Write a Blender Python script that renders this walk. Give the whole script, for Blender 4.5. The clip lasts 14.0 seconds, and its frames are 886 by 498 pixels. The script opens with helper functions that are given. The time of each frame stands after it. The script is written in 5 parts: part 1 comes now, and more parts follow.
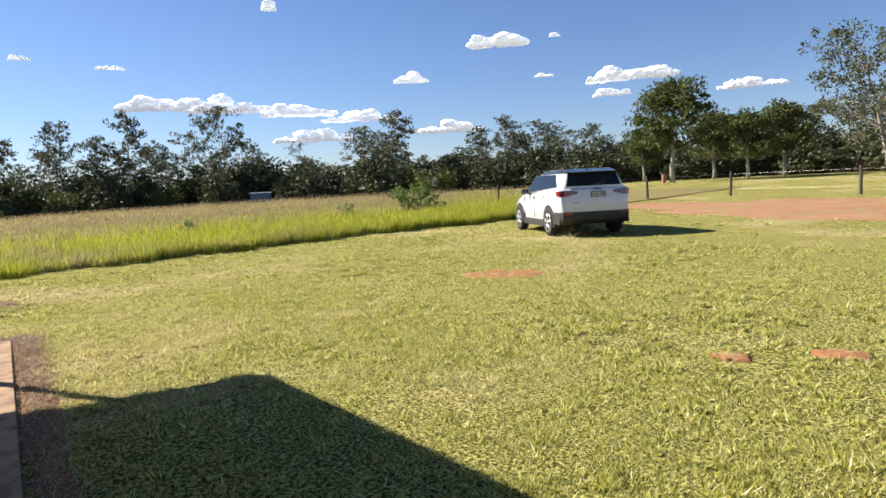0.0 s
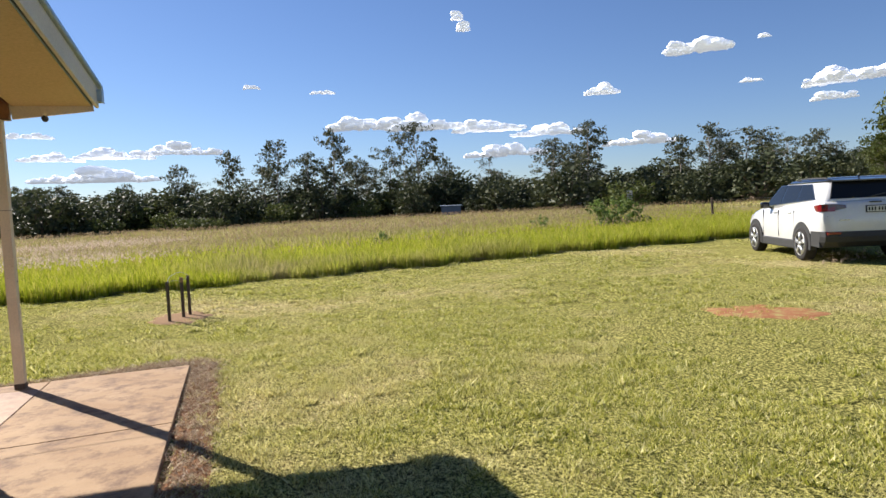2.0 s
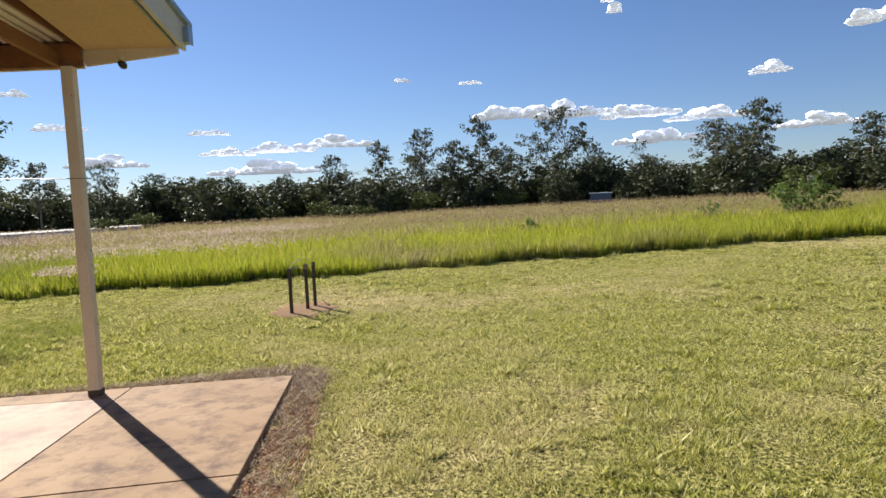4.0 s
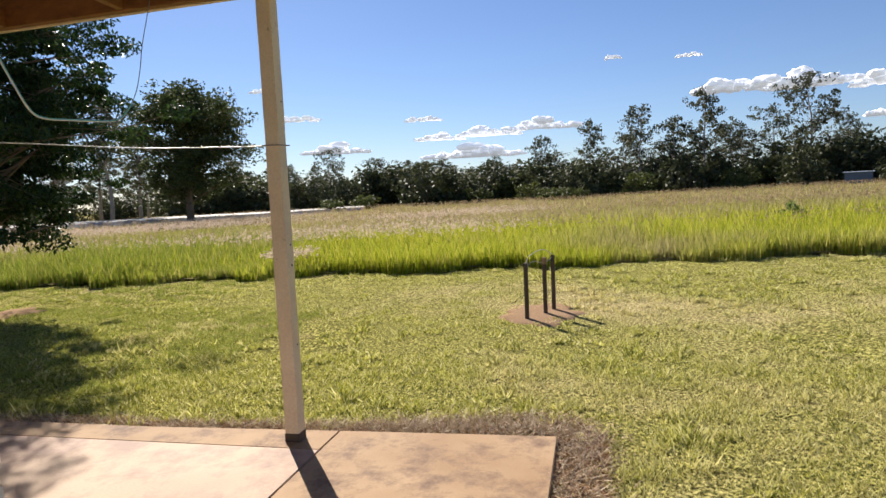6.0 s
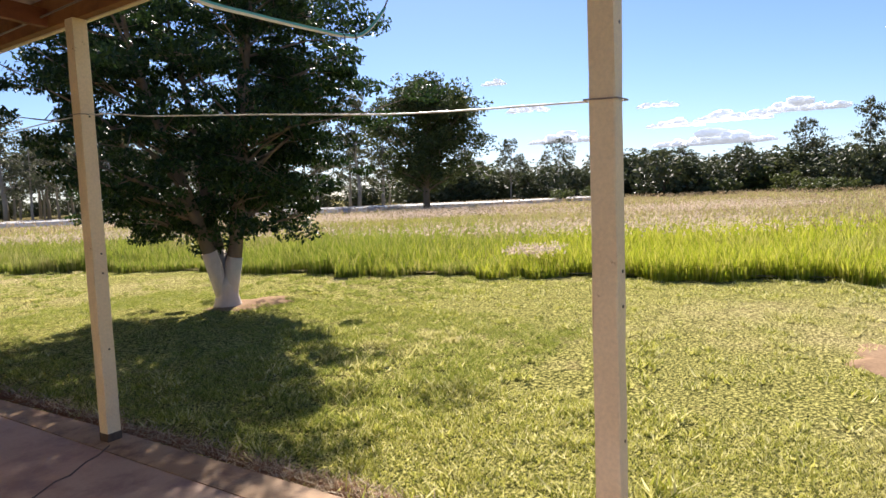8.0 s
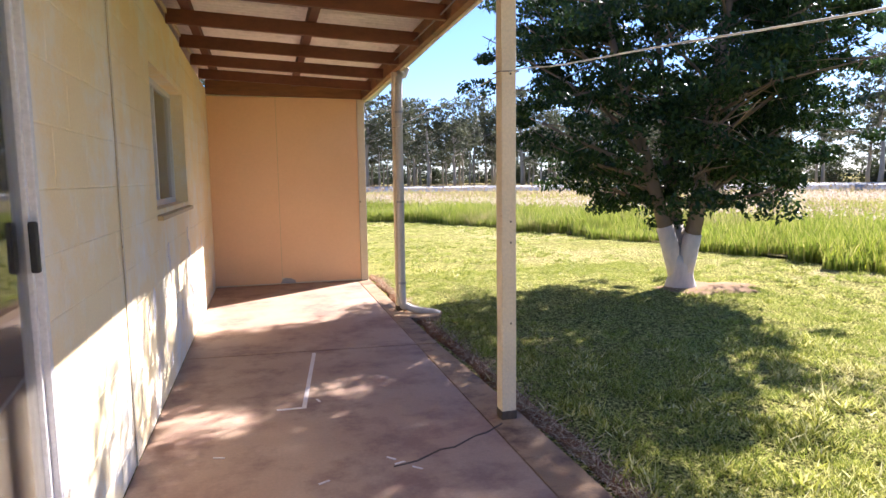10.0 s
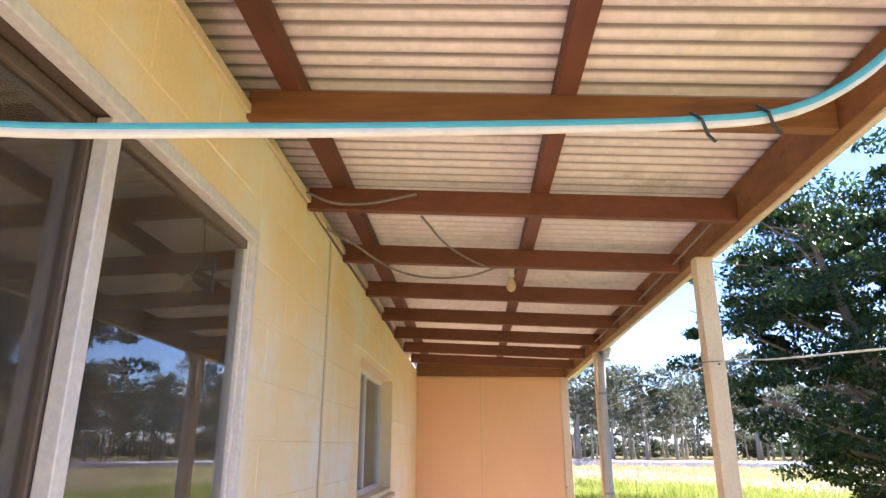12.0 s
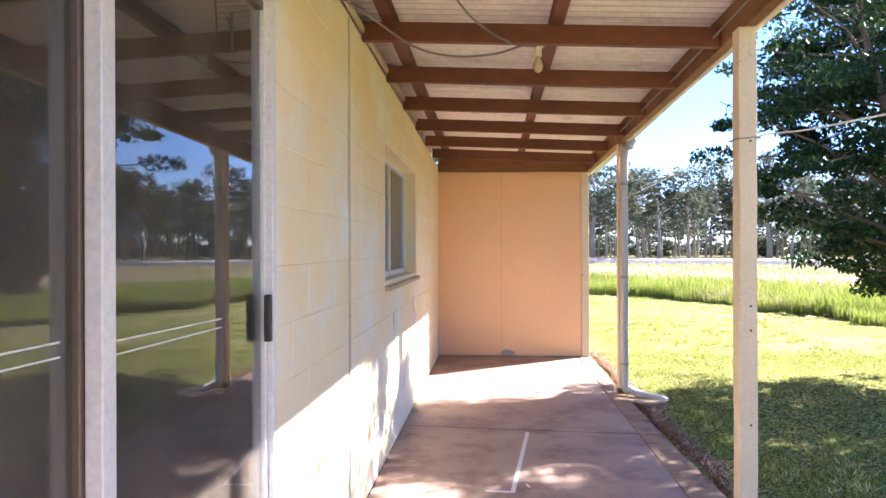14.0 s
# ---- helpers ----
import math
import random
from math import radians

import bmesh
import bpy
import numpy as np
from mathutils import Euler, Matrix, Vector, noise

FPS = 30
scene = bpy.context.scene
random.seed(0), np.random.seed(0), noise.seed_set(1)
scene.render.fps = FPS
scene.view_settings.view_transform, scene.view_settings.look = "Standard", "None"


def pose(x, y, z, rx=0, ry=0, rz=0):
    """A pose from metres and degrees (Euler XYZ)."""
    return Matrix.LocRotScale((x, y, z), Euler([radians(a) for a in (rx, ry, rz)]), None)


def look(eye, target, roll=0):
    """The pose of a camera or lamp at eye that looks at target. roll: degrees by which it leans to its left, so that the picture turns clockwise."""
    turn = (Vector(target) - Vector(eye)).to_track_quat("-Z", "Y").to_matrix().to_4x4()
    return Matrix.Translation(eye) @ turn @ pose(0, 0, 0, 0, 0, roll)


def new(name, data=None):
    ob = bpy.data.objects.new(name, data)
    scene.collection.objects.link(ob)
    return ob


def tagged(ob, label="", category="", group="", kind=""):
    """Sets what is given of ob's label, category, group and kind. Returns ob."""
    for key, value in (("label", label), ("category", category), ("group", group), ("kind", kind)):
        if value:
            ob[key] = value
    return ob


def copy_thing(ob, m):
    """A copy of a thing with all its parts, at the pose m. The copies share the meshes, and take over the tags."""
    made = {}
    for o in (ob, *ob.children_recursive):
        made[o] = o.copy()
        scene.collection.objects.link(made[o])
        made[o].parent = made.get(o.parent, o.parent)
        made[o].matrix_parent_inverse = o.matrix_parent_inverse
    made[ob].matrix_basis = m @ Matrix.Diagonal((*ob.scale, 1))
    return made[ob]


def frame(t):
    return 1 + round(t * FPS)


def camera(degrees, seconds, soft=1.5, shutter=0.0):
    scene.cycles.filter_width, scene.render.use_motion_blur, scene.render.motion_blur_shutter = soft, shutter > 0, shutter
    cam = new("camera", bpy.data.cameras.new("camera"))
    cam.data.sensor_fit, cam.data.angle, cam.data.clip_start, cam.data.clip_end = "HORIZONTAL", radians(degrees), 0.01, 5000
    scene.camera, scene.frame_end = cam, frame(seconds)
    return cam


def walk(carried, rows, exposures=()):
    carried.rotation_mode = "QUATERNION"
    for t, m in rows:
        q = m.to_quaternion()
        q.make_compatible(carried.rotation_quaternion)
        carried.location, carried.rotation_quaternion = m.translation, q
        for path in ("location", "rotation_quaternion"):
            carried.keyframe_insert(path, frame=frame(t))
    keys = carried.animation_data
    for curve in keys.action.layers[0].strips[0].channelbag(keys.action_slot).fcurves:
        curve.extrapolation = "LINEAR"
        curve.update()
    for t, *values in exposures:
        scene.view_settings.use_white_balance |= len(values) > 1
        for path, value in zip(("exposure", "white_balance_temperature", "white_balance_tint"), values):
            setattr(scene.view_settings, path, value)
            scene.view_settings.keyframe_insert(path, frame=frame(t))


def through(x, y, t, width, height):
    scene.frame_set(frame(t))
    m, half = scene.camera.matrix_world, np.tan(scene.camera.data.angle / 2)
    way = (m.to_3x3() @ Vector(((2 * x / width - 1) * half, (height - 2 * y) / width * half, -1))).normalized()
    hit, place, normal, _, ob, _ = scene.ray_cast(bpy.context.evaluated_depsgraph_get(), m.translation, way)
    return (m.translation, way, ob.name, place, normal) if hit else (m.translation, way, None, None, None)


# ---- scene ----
cam = camera(69.3, 14.0)
PATH = [
    (0, (-6.742, -0.916, 1.536), (-5.1, -2.039, 1.336), -2.9),
    (0.5, (-6.328, -1.118, 1.551), (-4.509, -1.934, 1.395), -2.5),
    (1, (-5.89, -1.159, 1.533), (-4.002, -1.807, 1.403), -2.8),
    (1.5, (-5.453, -1.276, 1.496), (-3.561, -1.908, 1.363), -2.9),
    (2, (-4.954, -1.388, 1.515), (-3.056, -2.005, 1.384), -2.6),
    (2.2, (-4.813, -1.432, 1.528), (-2.91, -2.031, 1.394), -2.6),
    (4.3, (-2.81, -1.688, 1.349), (-0.817, -1.762, 1.196), -2.5),
    (4.5, (-2.572, -1.655, 1.357), (-0.578, -1.658, 1.196), -2.4),
    (5, (-2.136, -1.497, 1.353), (-0.148, -1.352, 1.182), -2.1),
    (5.5, (-1.718, -1.353, 1.327), (0.253, -1.053, 1.156), -2.4),
    (6, (-1.348, -1.08, 1.354), (0.593, -0.629, 1.184), -2.7),
    (6.5, (-1.036, -0.72, 1.381), (0.874, -0.151, 1.216), -2.7),
    (7, (-0.671, -0.481, 1.379), (1.199, 0.209, 1.216), -2.9),
    (7.5, (-0.36, -0.287, 1.369), (1.44, 0.569, 1.211), -2.6),
    (8, (-0.108, -0.083, 1.388), (1.564, 1.001, 1.215), -2.2),
    (8.5, (0.145, 0.074, 1.353), (1.571, 1.462, 1.147), -1.3),
    (8.8, (0.359, 0.147, 1.345), (1.559, 1.726, 1.093), -1.3),
    (9, (0.403, 0.163, 1.344), (1.475, 1.83, 1.074), -0.7),
    (9.2, (0.454, 0.204, 1.348), (1.413, 1.934, 1.053), -0.4),
    (11.3, (0.772, 0.431, 1.45), (0.788, 2.419, 1.668), -0.7),
    (11.5, (0.755, 0.434, 1.48), (0.736, 2.407, 1.809), -0.6),
    (12, (0.741, 0.413, 1.514), (0.65, 2.322, 2.106), 0.0),
    (12.5, (0.747, 0.391, 1.573), (0.595, 2.236, 2.328), 0.2),
    (13, (0.737, 0.389, 1.57), (0.514, 2.241, 2.292), -0.8),
    (13.5, (0.723, 0.449, 1.484), (0.477, 2.408, 1.802), -1.3),
    (14, (0.708, 0.456, 1.392), (0.553, 2.45, 1.392), -0.2),
]
walk(cam, [(t, look(eye, target, roll)) for t, eye, target, roll in PATH],
     [(0.0, 1.2, 6600, 12), (2.0, 1.0, 6500, 11), (5.0, 0.85, 6500, 10), (6.5, 1.05, 6900, 12), (7.5, 1.2, 6800, 13), (9.0, 1.85, 6050, 18),
      (11.3, 2.5, 5850, 20), (12.5, 3.10, 5650, 24), (13.0, 3.22, 5800, 25), (14.0, 2.83, 5550, 20)])

# ---- sky, sun and exposure ----
SUN_AZ, SUN_EL = math.degrees(math.atan2(0.574, 0.819)), 34.2
world = bpy.data.worlds.new("sky")
scene.world = world
world.use_nodes = True
wn = world.node_tree
sky = wn.nodes.new("ShaderNodeTexSky")
sky.sky_type, sky.sun_disc = "NISHITA", False
sky.sun_elevation, sky.sun_rotation = radians(SUN_EL), radians(90 - SUN_AZ)
sky.air_density, sky.dust_density, sky.ozone_density = 1.0, 0.1, 4.0
tint = wn.nodes.new("ShaderNodeMix")            # clear dry air: a deeper blue
tint.data_type, tint.blend_type = "RGBA", "MULTIPLY"
tint.inputs[0].default_value, tint.inputs[7].default_value = 1.0, (0.80, 0.86, 1.04, 1)
wn.links.new(sky.outputs[0], tint.inputs[6])
wn.links.new(tint.outputs[2], wn.nodes["Background"].inputs[0])
wn.nodes["Background"].inputs[1].default_value = 0.055
sun_data = bpy.data.lights.new("sun", "SUN")
sun_data.energy, sun_data.angle, sun_data.color = 5.0, radians(0.5), (1.0, 0.94, 0.84)
sun = new("sun", sun_data)
sun.matrix_world = look((0, 0, 0), (-0.819 * math.cos(radians(SUN_EL)), -0.574 * math.cos(radians(SUN_EL)), -math.sin(radians(SUN_EL))))
sun.location = (20, 15, 30)

# ---- materials ----
def nodes_of(name):
    m = bpy.data.materials.new(name)
    m.use_nodes = True
    return m, m.node_tree, m.node_tree.nodes["Principled BSDF"]


def noise_node(nt, vec, scale, detail=4.0, rough=0.6):
    n = nt.nodes.new("ShaderNodeTexNoise")
    n.inputs["Scale"].default_value, n.inputs["Detail"].default_value, n.inputs["Roughness"].default_value = scale, detail, rough
    nt.links.new(vec, n.inputs["Vector"])
    return n.outputs["Fac"]


def ramp(nt, fac, stops):
    r = nt.nodes.new("ShaderNodeValToRGB")
    el = r.color_ramp.elements
    while len(el) < len(stops):
        el.new(0.5)
    for e, (p, c) in zip(el, stops):
        e.position, e.color = p, (*c, 1) if len(c) == 3 else c
    nt.links.new(fac, r.inputs[0])
    return r.outputs[0]


def mixc(nt, fac, a, b, blend="MIX"):
    n = nt.nodes.new("ShaderNodeMix")
    n.data_type, n.blend_type = "RGBA", blend
    for sock, v in ((n.inputs[0], fac), (n.inputs[6], a), (n.inputs[7], b)):
        if isinstance(v, bpy.types.NodeSocket):
            nt.links.new(v, sock)
        elif isinstance(v, tuple):
            sock.default_value = (*v, 1)
        else:
            sock.default_value = v
    return n.outputs[2]


def bump(nt, bsdf, fac, strength, distance):
    b = nt.nodes.new("ShaderNodeBump")
    b.inputs["Strength"].default_value, b.inputs["Distance"].default_value = strength, distance
    nt.links.new(fac, b.inputs["Height"])
    nt.links.new(b.outputs[0], bsdf.inputs["Normal"])


def coords(nt, stretch=(1, 1, 1), space="Object"):
    tc = nt.nodes.new("ShaderNodeTexCoord")
    mp = nt.nodes.new("ShaderNodeMapping")
    mp.inputs["Scale"].default_value = stretch
    nt.links.new(tc.outputs[space], mp.inputs["Vector"])
    return mp.outputs[0]


def surface(name, c1, c2, fine=40.0, broad=1.5, rough=0.7, bumps=0.2, depth=0.004, metal=0.0, stain=None, stretch=(1, 1, 1), stain_at=(0.55, 0.7), across=False, grain=0.35):
    """Two-scale mottled surface: fine grain between c1 and c2, broad patches, and an optional stain colour."""
    m, nt, b = nodes_of(name)
    v = nt.nodes.new("ShaderNodeNewGeometry").outputs["Position"] if across else coords(nt, stretch)
    f, g = noise_node(nt, v, fine, 5), noise_node(nt, v, broad, 4)
    col = mixc(nt, ramp(nt, g, [(0.35, (0, 0, 0)), (0.65, (1, 1, 1))]), c1, c2)
    col = mixc(nt, grain, col, ramp(nt, f, [(0.3, tuple(0.6 * q for q in c1)), (0.7, tuple(min(1, 1.25 * q) for q in c2))]))
    if stain:
        s = noise_node(nt, v, broad * 2.3, 6, 0.7)
        col = mixc(nt, ramp(nt, s, [(stain_at[0], (0, 0, 0)), (stain_at[1], (1, 1, 1))]), col, stain)
    nt.links.new(col, b.inputs["Base Color"])
    b.inputs["Roughness"].default_value, b.inputs["Metallic"].default_value = rough, metal
    b.inputs["Specular IOR Level"].default_value = 0.5 if rough < 0.7 else 0.25 if rough < 0.9 else 0.0
    if bumps:
        bump(nt, b, f, bumps, depth)
    return m


def leafy(name, cols, through=0.45, patch=None, patch_scale=0.25, rough=0.6, patch_at=(0.45, 0.6)):
    """Leaf or blade: colour by piece, light passing through it; patch: a second colour set in broad patches over the ground."""
    m, nt, b = nodes_of(name)
    geo = nt.nodes.new("ShaderNodeNewGeometry")
    n = len(cols)
    col = ramp(nt, geo.outputs["Random Per Island"], [(i / max(1, n - 1), c) for i, c in enumerate(cols)])
    if patch:
        alt = ramp(nt, geo.outputs["Random Per Island"], [(i / max(1, len(patch) - 1), c) for i, c in enumerate(patch)])
        f = noise_node(nt, geo.outputs["Position"], patch_scale, 5, 0.65)
        col = mixc(nt, ramp(nt, f, [(patch_at[0], (0, 0, 0)), (patch_at[1], (1, 1, 1))]), col, alt)
    nt.links.new(col, b.inputs["Base Color"])
    b.inputs["Roughness"].default_value = rough
    b.inputs["Specular IOR Level"].default_value = 0.2
    t = nt.nodes.new("ShaderNodeBsdfTranslucent")
    nt.links.new(col, t.inputs["Color"])
    mx = nt.nodes.new("ShaderNodeMixShader")
    mx.inputs[0].default_value = through
    nt.links.new(b.outputs[0], mx.inputs[1])
    nt.links.new(t.outputs[0], mx.inputs[2])
    nt.links.new(mx.outputs[0], nt.nodes["Material Output"].inputs["Surface"])
    return m


def plain(name, c, rough=0.4, metal=0.0, coat=0.0):
    m = surface(name, c, tuple(0.93 * q for q in c), 60, 3, rough, 0.03, 0.001, metal)
    m.node_tree.nodes["Principled BSDF"].inputs["Coat Weight"].default_value = coat
    return m


M_WALL = surface("painted block, yellow cream", (0.88, 0.73, 0.46), (0.86, 0.66, 0.37), 90, 0.8, 0.75, 0.35, 0.003, stain=(0.85, 0.81, 0.73), stain_at=(0.46, 0.68), across=True, grain=0.18)
M_WALL_END = surface("painted block, off white", (0.72, 0.69, 0.63), (0.66, 0.62, 0.56), 80, 1.2, 0.8, 0.35, 0.003)
M_SHEET = surface("painted fibre sheet, peach", (0.80, 0.52, 0.30), (0.77, 0.48, 0.27), 30, 0.9, 0.7, 0.1, 0.002, grain=0.08)
M_CREAM = surface("weathered cream paint", (0.74, 0.63, 0.46), (0.66, 0.53, 0.36), 70, 3, 0.6, 0.25, 0.002, stain=(0.20, 0.13, 0.08), stain_at=(0.63, 0.70))
M_SOFFIT = surface("soffit sheet, tan", (0.60, 0.45, 0.26), (0.55, 0.41, 0.23), 40, 1.0, 0.7, 0.1, 0.002)
M_BARGE = surface("barge board paint, pale", (0.62, 0.58, 0.50), (0.55, 0.50, 0.42), 50, 2, 0.6, 0.2, 0.002)
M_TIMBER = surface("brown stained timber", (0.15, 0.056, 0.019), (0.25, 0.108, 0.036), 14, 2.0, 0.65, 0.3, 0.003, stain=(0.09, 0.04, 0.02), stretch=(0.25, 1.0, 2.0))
M_PURLIN = surface("dark stained purlin and dimmed joist timber", (0.11, 0.032, 0.015), (0.17, 0.055, 0.024), 14, 2.0, 0.65, 0.3, 0.003, stretch=(1.0, 0.25, 2.0))
M_TIN = surface("weathered zinc sheet underside", (0.88, 0.80, 0.76), (0.82, 0.72, 0.68), 25, 1.3, 0.42, 0.1, 0.002, metal=0.1, stain=(0.58, 0.50, 0.45))


def groove_dark(m, phase, pitch=0.0762):
    """Darkens the corrugations' grooves: their shade and dirt put into the sheet's colour."""
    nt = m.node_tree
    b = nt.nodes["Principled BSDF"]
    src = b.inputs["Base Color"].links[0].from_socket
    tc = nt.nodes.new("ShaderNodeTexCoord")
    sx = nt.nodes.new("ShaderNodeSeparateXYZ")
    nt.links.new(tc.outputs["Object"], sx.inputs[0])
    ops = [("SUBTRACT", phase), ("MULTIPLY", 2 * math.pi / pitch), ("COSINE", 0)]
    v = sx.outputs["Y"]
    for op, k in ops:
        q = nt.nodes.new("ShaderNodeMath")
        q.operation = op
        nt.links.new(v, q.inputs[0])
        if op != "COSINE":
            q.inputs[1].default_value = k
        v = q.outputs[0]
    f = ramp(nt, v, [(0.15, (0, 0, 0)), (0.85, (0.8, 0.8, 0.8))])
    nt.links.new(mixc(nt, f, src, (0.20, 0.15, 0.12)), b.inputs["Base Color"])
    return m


groove_dark(M_TIN, 0.52)
M_FLASH = surface("blue grey flashing", (0.30, 0.38, 0.46), (0.25, 0.33, 0.42), 25, 1.3, 0.4, 0.1, 0.002, metal=0.4)
M_CONCRETE = surface("old painted concrete", (0.47, 0.34, 0.24), (0.38, 0.24, 0.165), 60, 0.9, 0.7, 0.35, 0.004, stain=(0.27, 0.165, 0.125), stain_at=(0.47, 0.62))
M_CONC_PALE = surface("bare pale concrete", (0.43, 0.29, 0.17), (0.30, 0.18, 0.095), 70, 1.6, 0.8, 0.4, 0.004, stain=(0.15, 0.085, 0.055), stain_at=(0.47, 0.66))
M_FLAKE = surface("flaked pale paint", (0.78, 0.72, 0.68), (0.70, 0.62, 0.58), 60, 6, 0.8, 0.2)
M_ALU = plain("white aluminium", (0.72, 0.70, 0.68), 0.35, 0.1)
M_ALU_GREY = plain("grey aluminium", (0.35, 0.33, 0.32), 0.35, 0.6)
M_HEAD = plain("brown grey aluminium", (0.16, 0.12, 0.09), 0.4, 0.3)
M_DARK = plain("dark plastic", (0.03, 0.03, 0.03), 0.45)
M_ROOM = surface("warm white room plaster", (0.78, 0.70, 0.58), (0.74, 0.65, 0.52), 30, 1.0, 0.8, 0.05)
M_ROOM_FLOOR = surface("brown room carpet", (0.20, 0.15, 0.12), (0.25, 0.18, 0.14), 90, 1.0, 0.9, 0.2)
M_PAINTMARK = surface("white line paint", (0.80, 0.74, 0.70), (0.70, 0.62, 0.58), 50, 4, 0.7, 0.1)
M_PVC = surface("downpipe paint", (0.62, 0.57, 0.50), (0.50, 0.44, 0.38), 40, 3, 0.5, 0.1, stain=(0.30, 0.22, 0.16), stain_at=(0.62, 0.72))
M_CORD = surface("white plastic cord", (0.68, 0.68, 0.64), (0.58, 0.58, 0.54), 90, 5, 0.4, 0.05)
M_TEAL = surface("teal plastic coating", (0.10, 0.46, 0.44), (0.08, 0.38, 0.37), 90, 5, 0.35, 0.05)
M_WIRE = plain("galvanised wire", (0.45, 0.44, 0.42), 0.4, 0.7)
M_CABLE = plain("grey cable", (0.20, 0.17, 0.15), 0.5)
M_STAKE = surface("dark timber stake", (0.07, 0.055, 0.045), (0.11, 0.08, 0.06), 40, 4, 0.8, 0.3, stretch=(1, 1, 0.2))
M_BARK = surface("grey bark", (0.23, 0.18, 0.14), (0.16, 0.12, 0.09), 18, 2.5, 0.9, 0.6, 0.02, stretch=(1, 1, 0.35))
M_PALEBARK = surface("pale gum bark", (0.42, 0.38, 0.33), (0.26, 0.22, 0.19), 6, 0.8, 0.85, 0.3, 0.02, stretch=(1, 1, 0.3))
M_LIMEWASH = surface("whitewashed bark", (0.66, 0.60, 0.55), (0.55, 0.47, 0.41), 22, 3, 0.85, 0.5, 0.01, stretch=(1, 1, 0.4))
M_GUM = leafy("gum leaves", [(0.050, 0.062, 0.034), (0.092, 0.102, 0.056), (0.150, 0.150, 0.088)], 0.28)
M_SCRUB = leafy("dark scrub leaves", [(0.034, 0.046, 0.022), (0.064, 0.078, 0.034), (0.104, 0.110, 0.052)], 0.22)
M_BROAD = leafy("broad tree leaves", [(0.028, 0.046, 0.016), (0.060, 0.080, 0.026), (0.105, 0.125, 0.045)], 0.3)
M_LUSH = leafy("deep green leaves", [(0.012, 0.030, 0.010), (0.024, 0.052, 0.014), (0.050, 0.085, 0.022)], 0.30, rough=0.45)
M_OLIVE = leafy("olive green leaves", [(0.055, 0.075, 0.022), (0.085, 0.108, 0.030), (0.13, 0.14, 0.045)], 0.3)
M_BUSH = leafy("fresh bush leaves", [(0.09, 0.14, 0.03), (0.13, 0.19, 0.045), (0.18, 0.22, 0.07)], 0.4)
M_LAWN = leafy("lawn blades", [(0.08, 0.10, 0.018), (0.345, 0.36, 0.055), (0.60, 0.565, 0.145), (0.90, 0.83, 0.47)], 0.42,
               patch=[(0.16, 0.13, 0.045), (0.60, 0.52, 0.21), (0.92, 0.81, 0.50), (0.46, 0.46, 0.11)], patch_scale=0.22, patch_at=(0.51, 0.67))
M_LAWN_GREEN = leafy("green lawn blades", [(0.08, 0.11, 0.018), (0.24, 0.285, 0.040), (0.39, 0.415, 0.080), (0.60, 0.57, 0.23)], 0.42)
M_TALL = leafy("tall grass blades", [(0.17, 0.22, 0.016), (0.31, 0.36, 0.024), (0.43, 0.44, 0.045), (0.50, 0.44, 0.12)], 0.5,
               patch=[(0.24, 0.25, 0.06), (0.35, 0.31, 0.12), (0.42, 0.36, 0.20)], patch_scale=0.12, patch_at=(0.57, 0.70))
M_TALL_OLIVE = leafy("olive tall grass blades", [(0.12, 0.165, 0.020), (0.20, 0.26, 0.030), (0.30, 0.33, 0.05), (0.42, 0.38, 0.13)], 0.42,
                     patch=[(0.22, 0.21, 0.06), (0.36, 0.30, 0.14), (0.46, 0.37, 0.22)], patch_scale=0.3, patch_at=(0.53, 0.68))
M_TALL_DRY = leafy("dry tall grass blades", [(0.24, 0.25, 0.06), (0.36, 0.33, 0.11), (0.44, 0.38, 0.19), (0.50, 0.42, 0.26)], 0.4,
                   patch=[(0.26, 0.28, 0.06), (0.34, 0.34, 0.08), (0.40, 0.36, 0.12)], patch_scale=0.09, patch_at=(0.5, 0.62))
M_SEED = leafy("dry seed heads", [(0.24, 0.18, 0.095), (0.31, 0.23, 0.135), (0.37, 0.28, 0.185)], 0.5)
M_PLUME = leafy("pale seed plumes", [(0.50, 0.39, 0.31), (0.60, 0.48, 0.39)], 0.5)


def ground_material():
    m, nt, b = nodes_of("ground")
    geo = nt.nodes.new("ShaderNodeNewGeometry")
    pos = geo.outputs["Position"]
    fine, mid, broad = noise_node(nt, pos, 38, 6, 0.75), noise_node(nt, pos, 3.5, 5), noise_node(nt, pos, 0.22, 5, 0.65)
    green = ramp(nt, fine, [(0.40, (0.02, 0.025, 0.008)), (0.5, (0.16, 0.155, 0.045)), (0.60, (0.56, 0.51, 0.17))])
    dry = ramp(nt, fine, [(0.40, (0.05, 0.038, 0.018)), (0.5, (0.30, 0.25, 0.11)), (0.60, (0.68, 0.58, 0.30))])
    col = mixc(nt, ramp(nt, broad, [(0.51, (0, 0, 0)), (0.67, (1, 1, 1))]), green, dry)
    col = mixc(nt, ramp(nt, mid, [(0.62, (0, 0, 0)), (0.75, (0.6, 0.6, 0.6))]), col, (0.20, 0.15, 0.07))
    nt.links.new(col, b.inputs["Base Color"])
    b.inputs["Roughness"].default_value = 1.0
    b.inputs["Specular IOR Level"].default_value = 0.0
    bump(nt, b, fine, 0.8, 0.025)
    return m


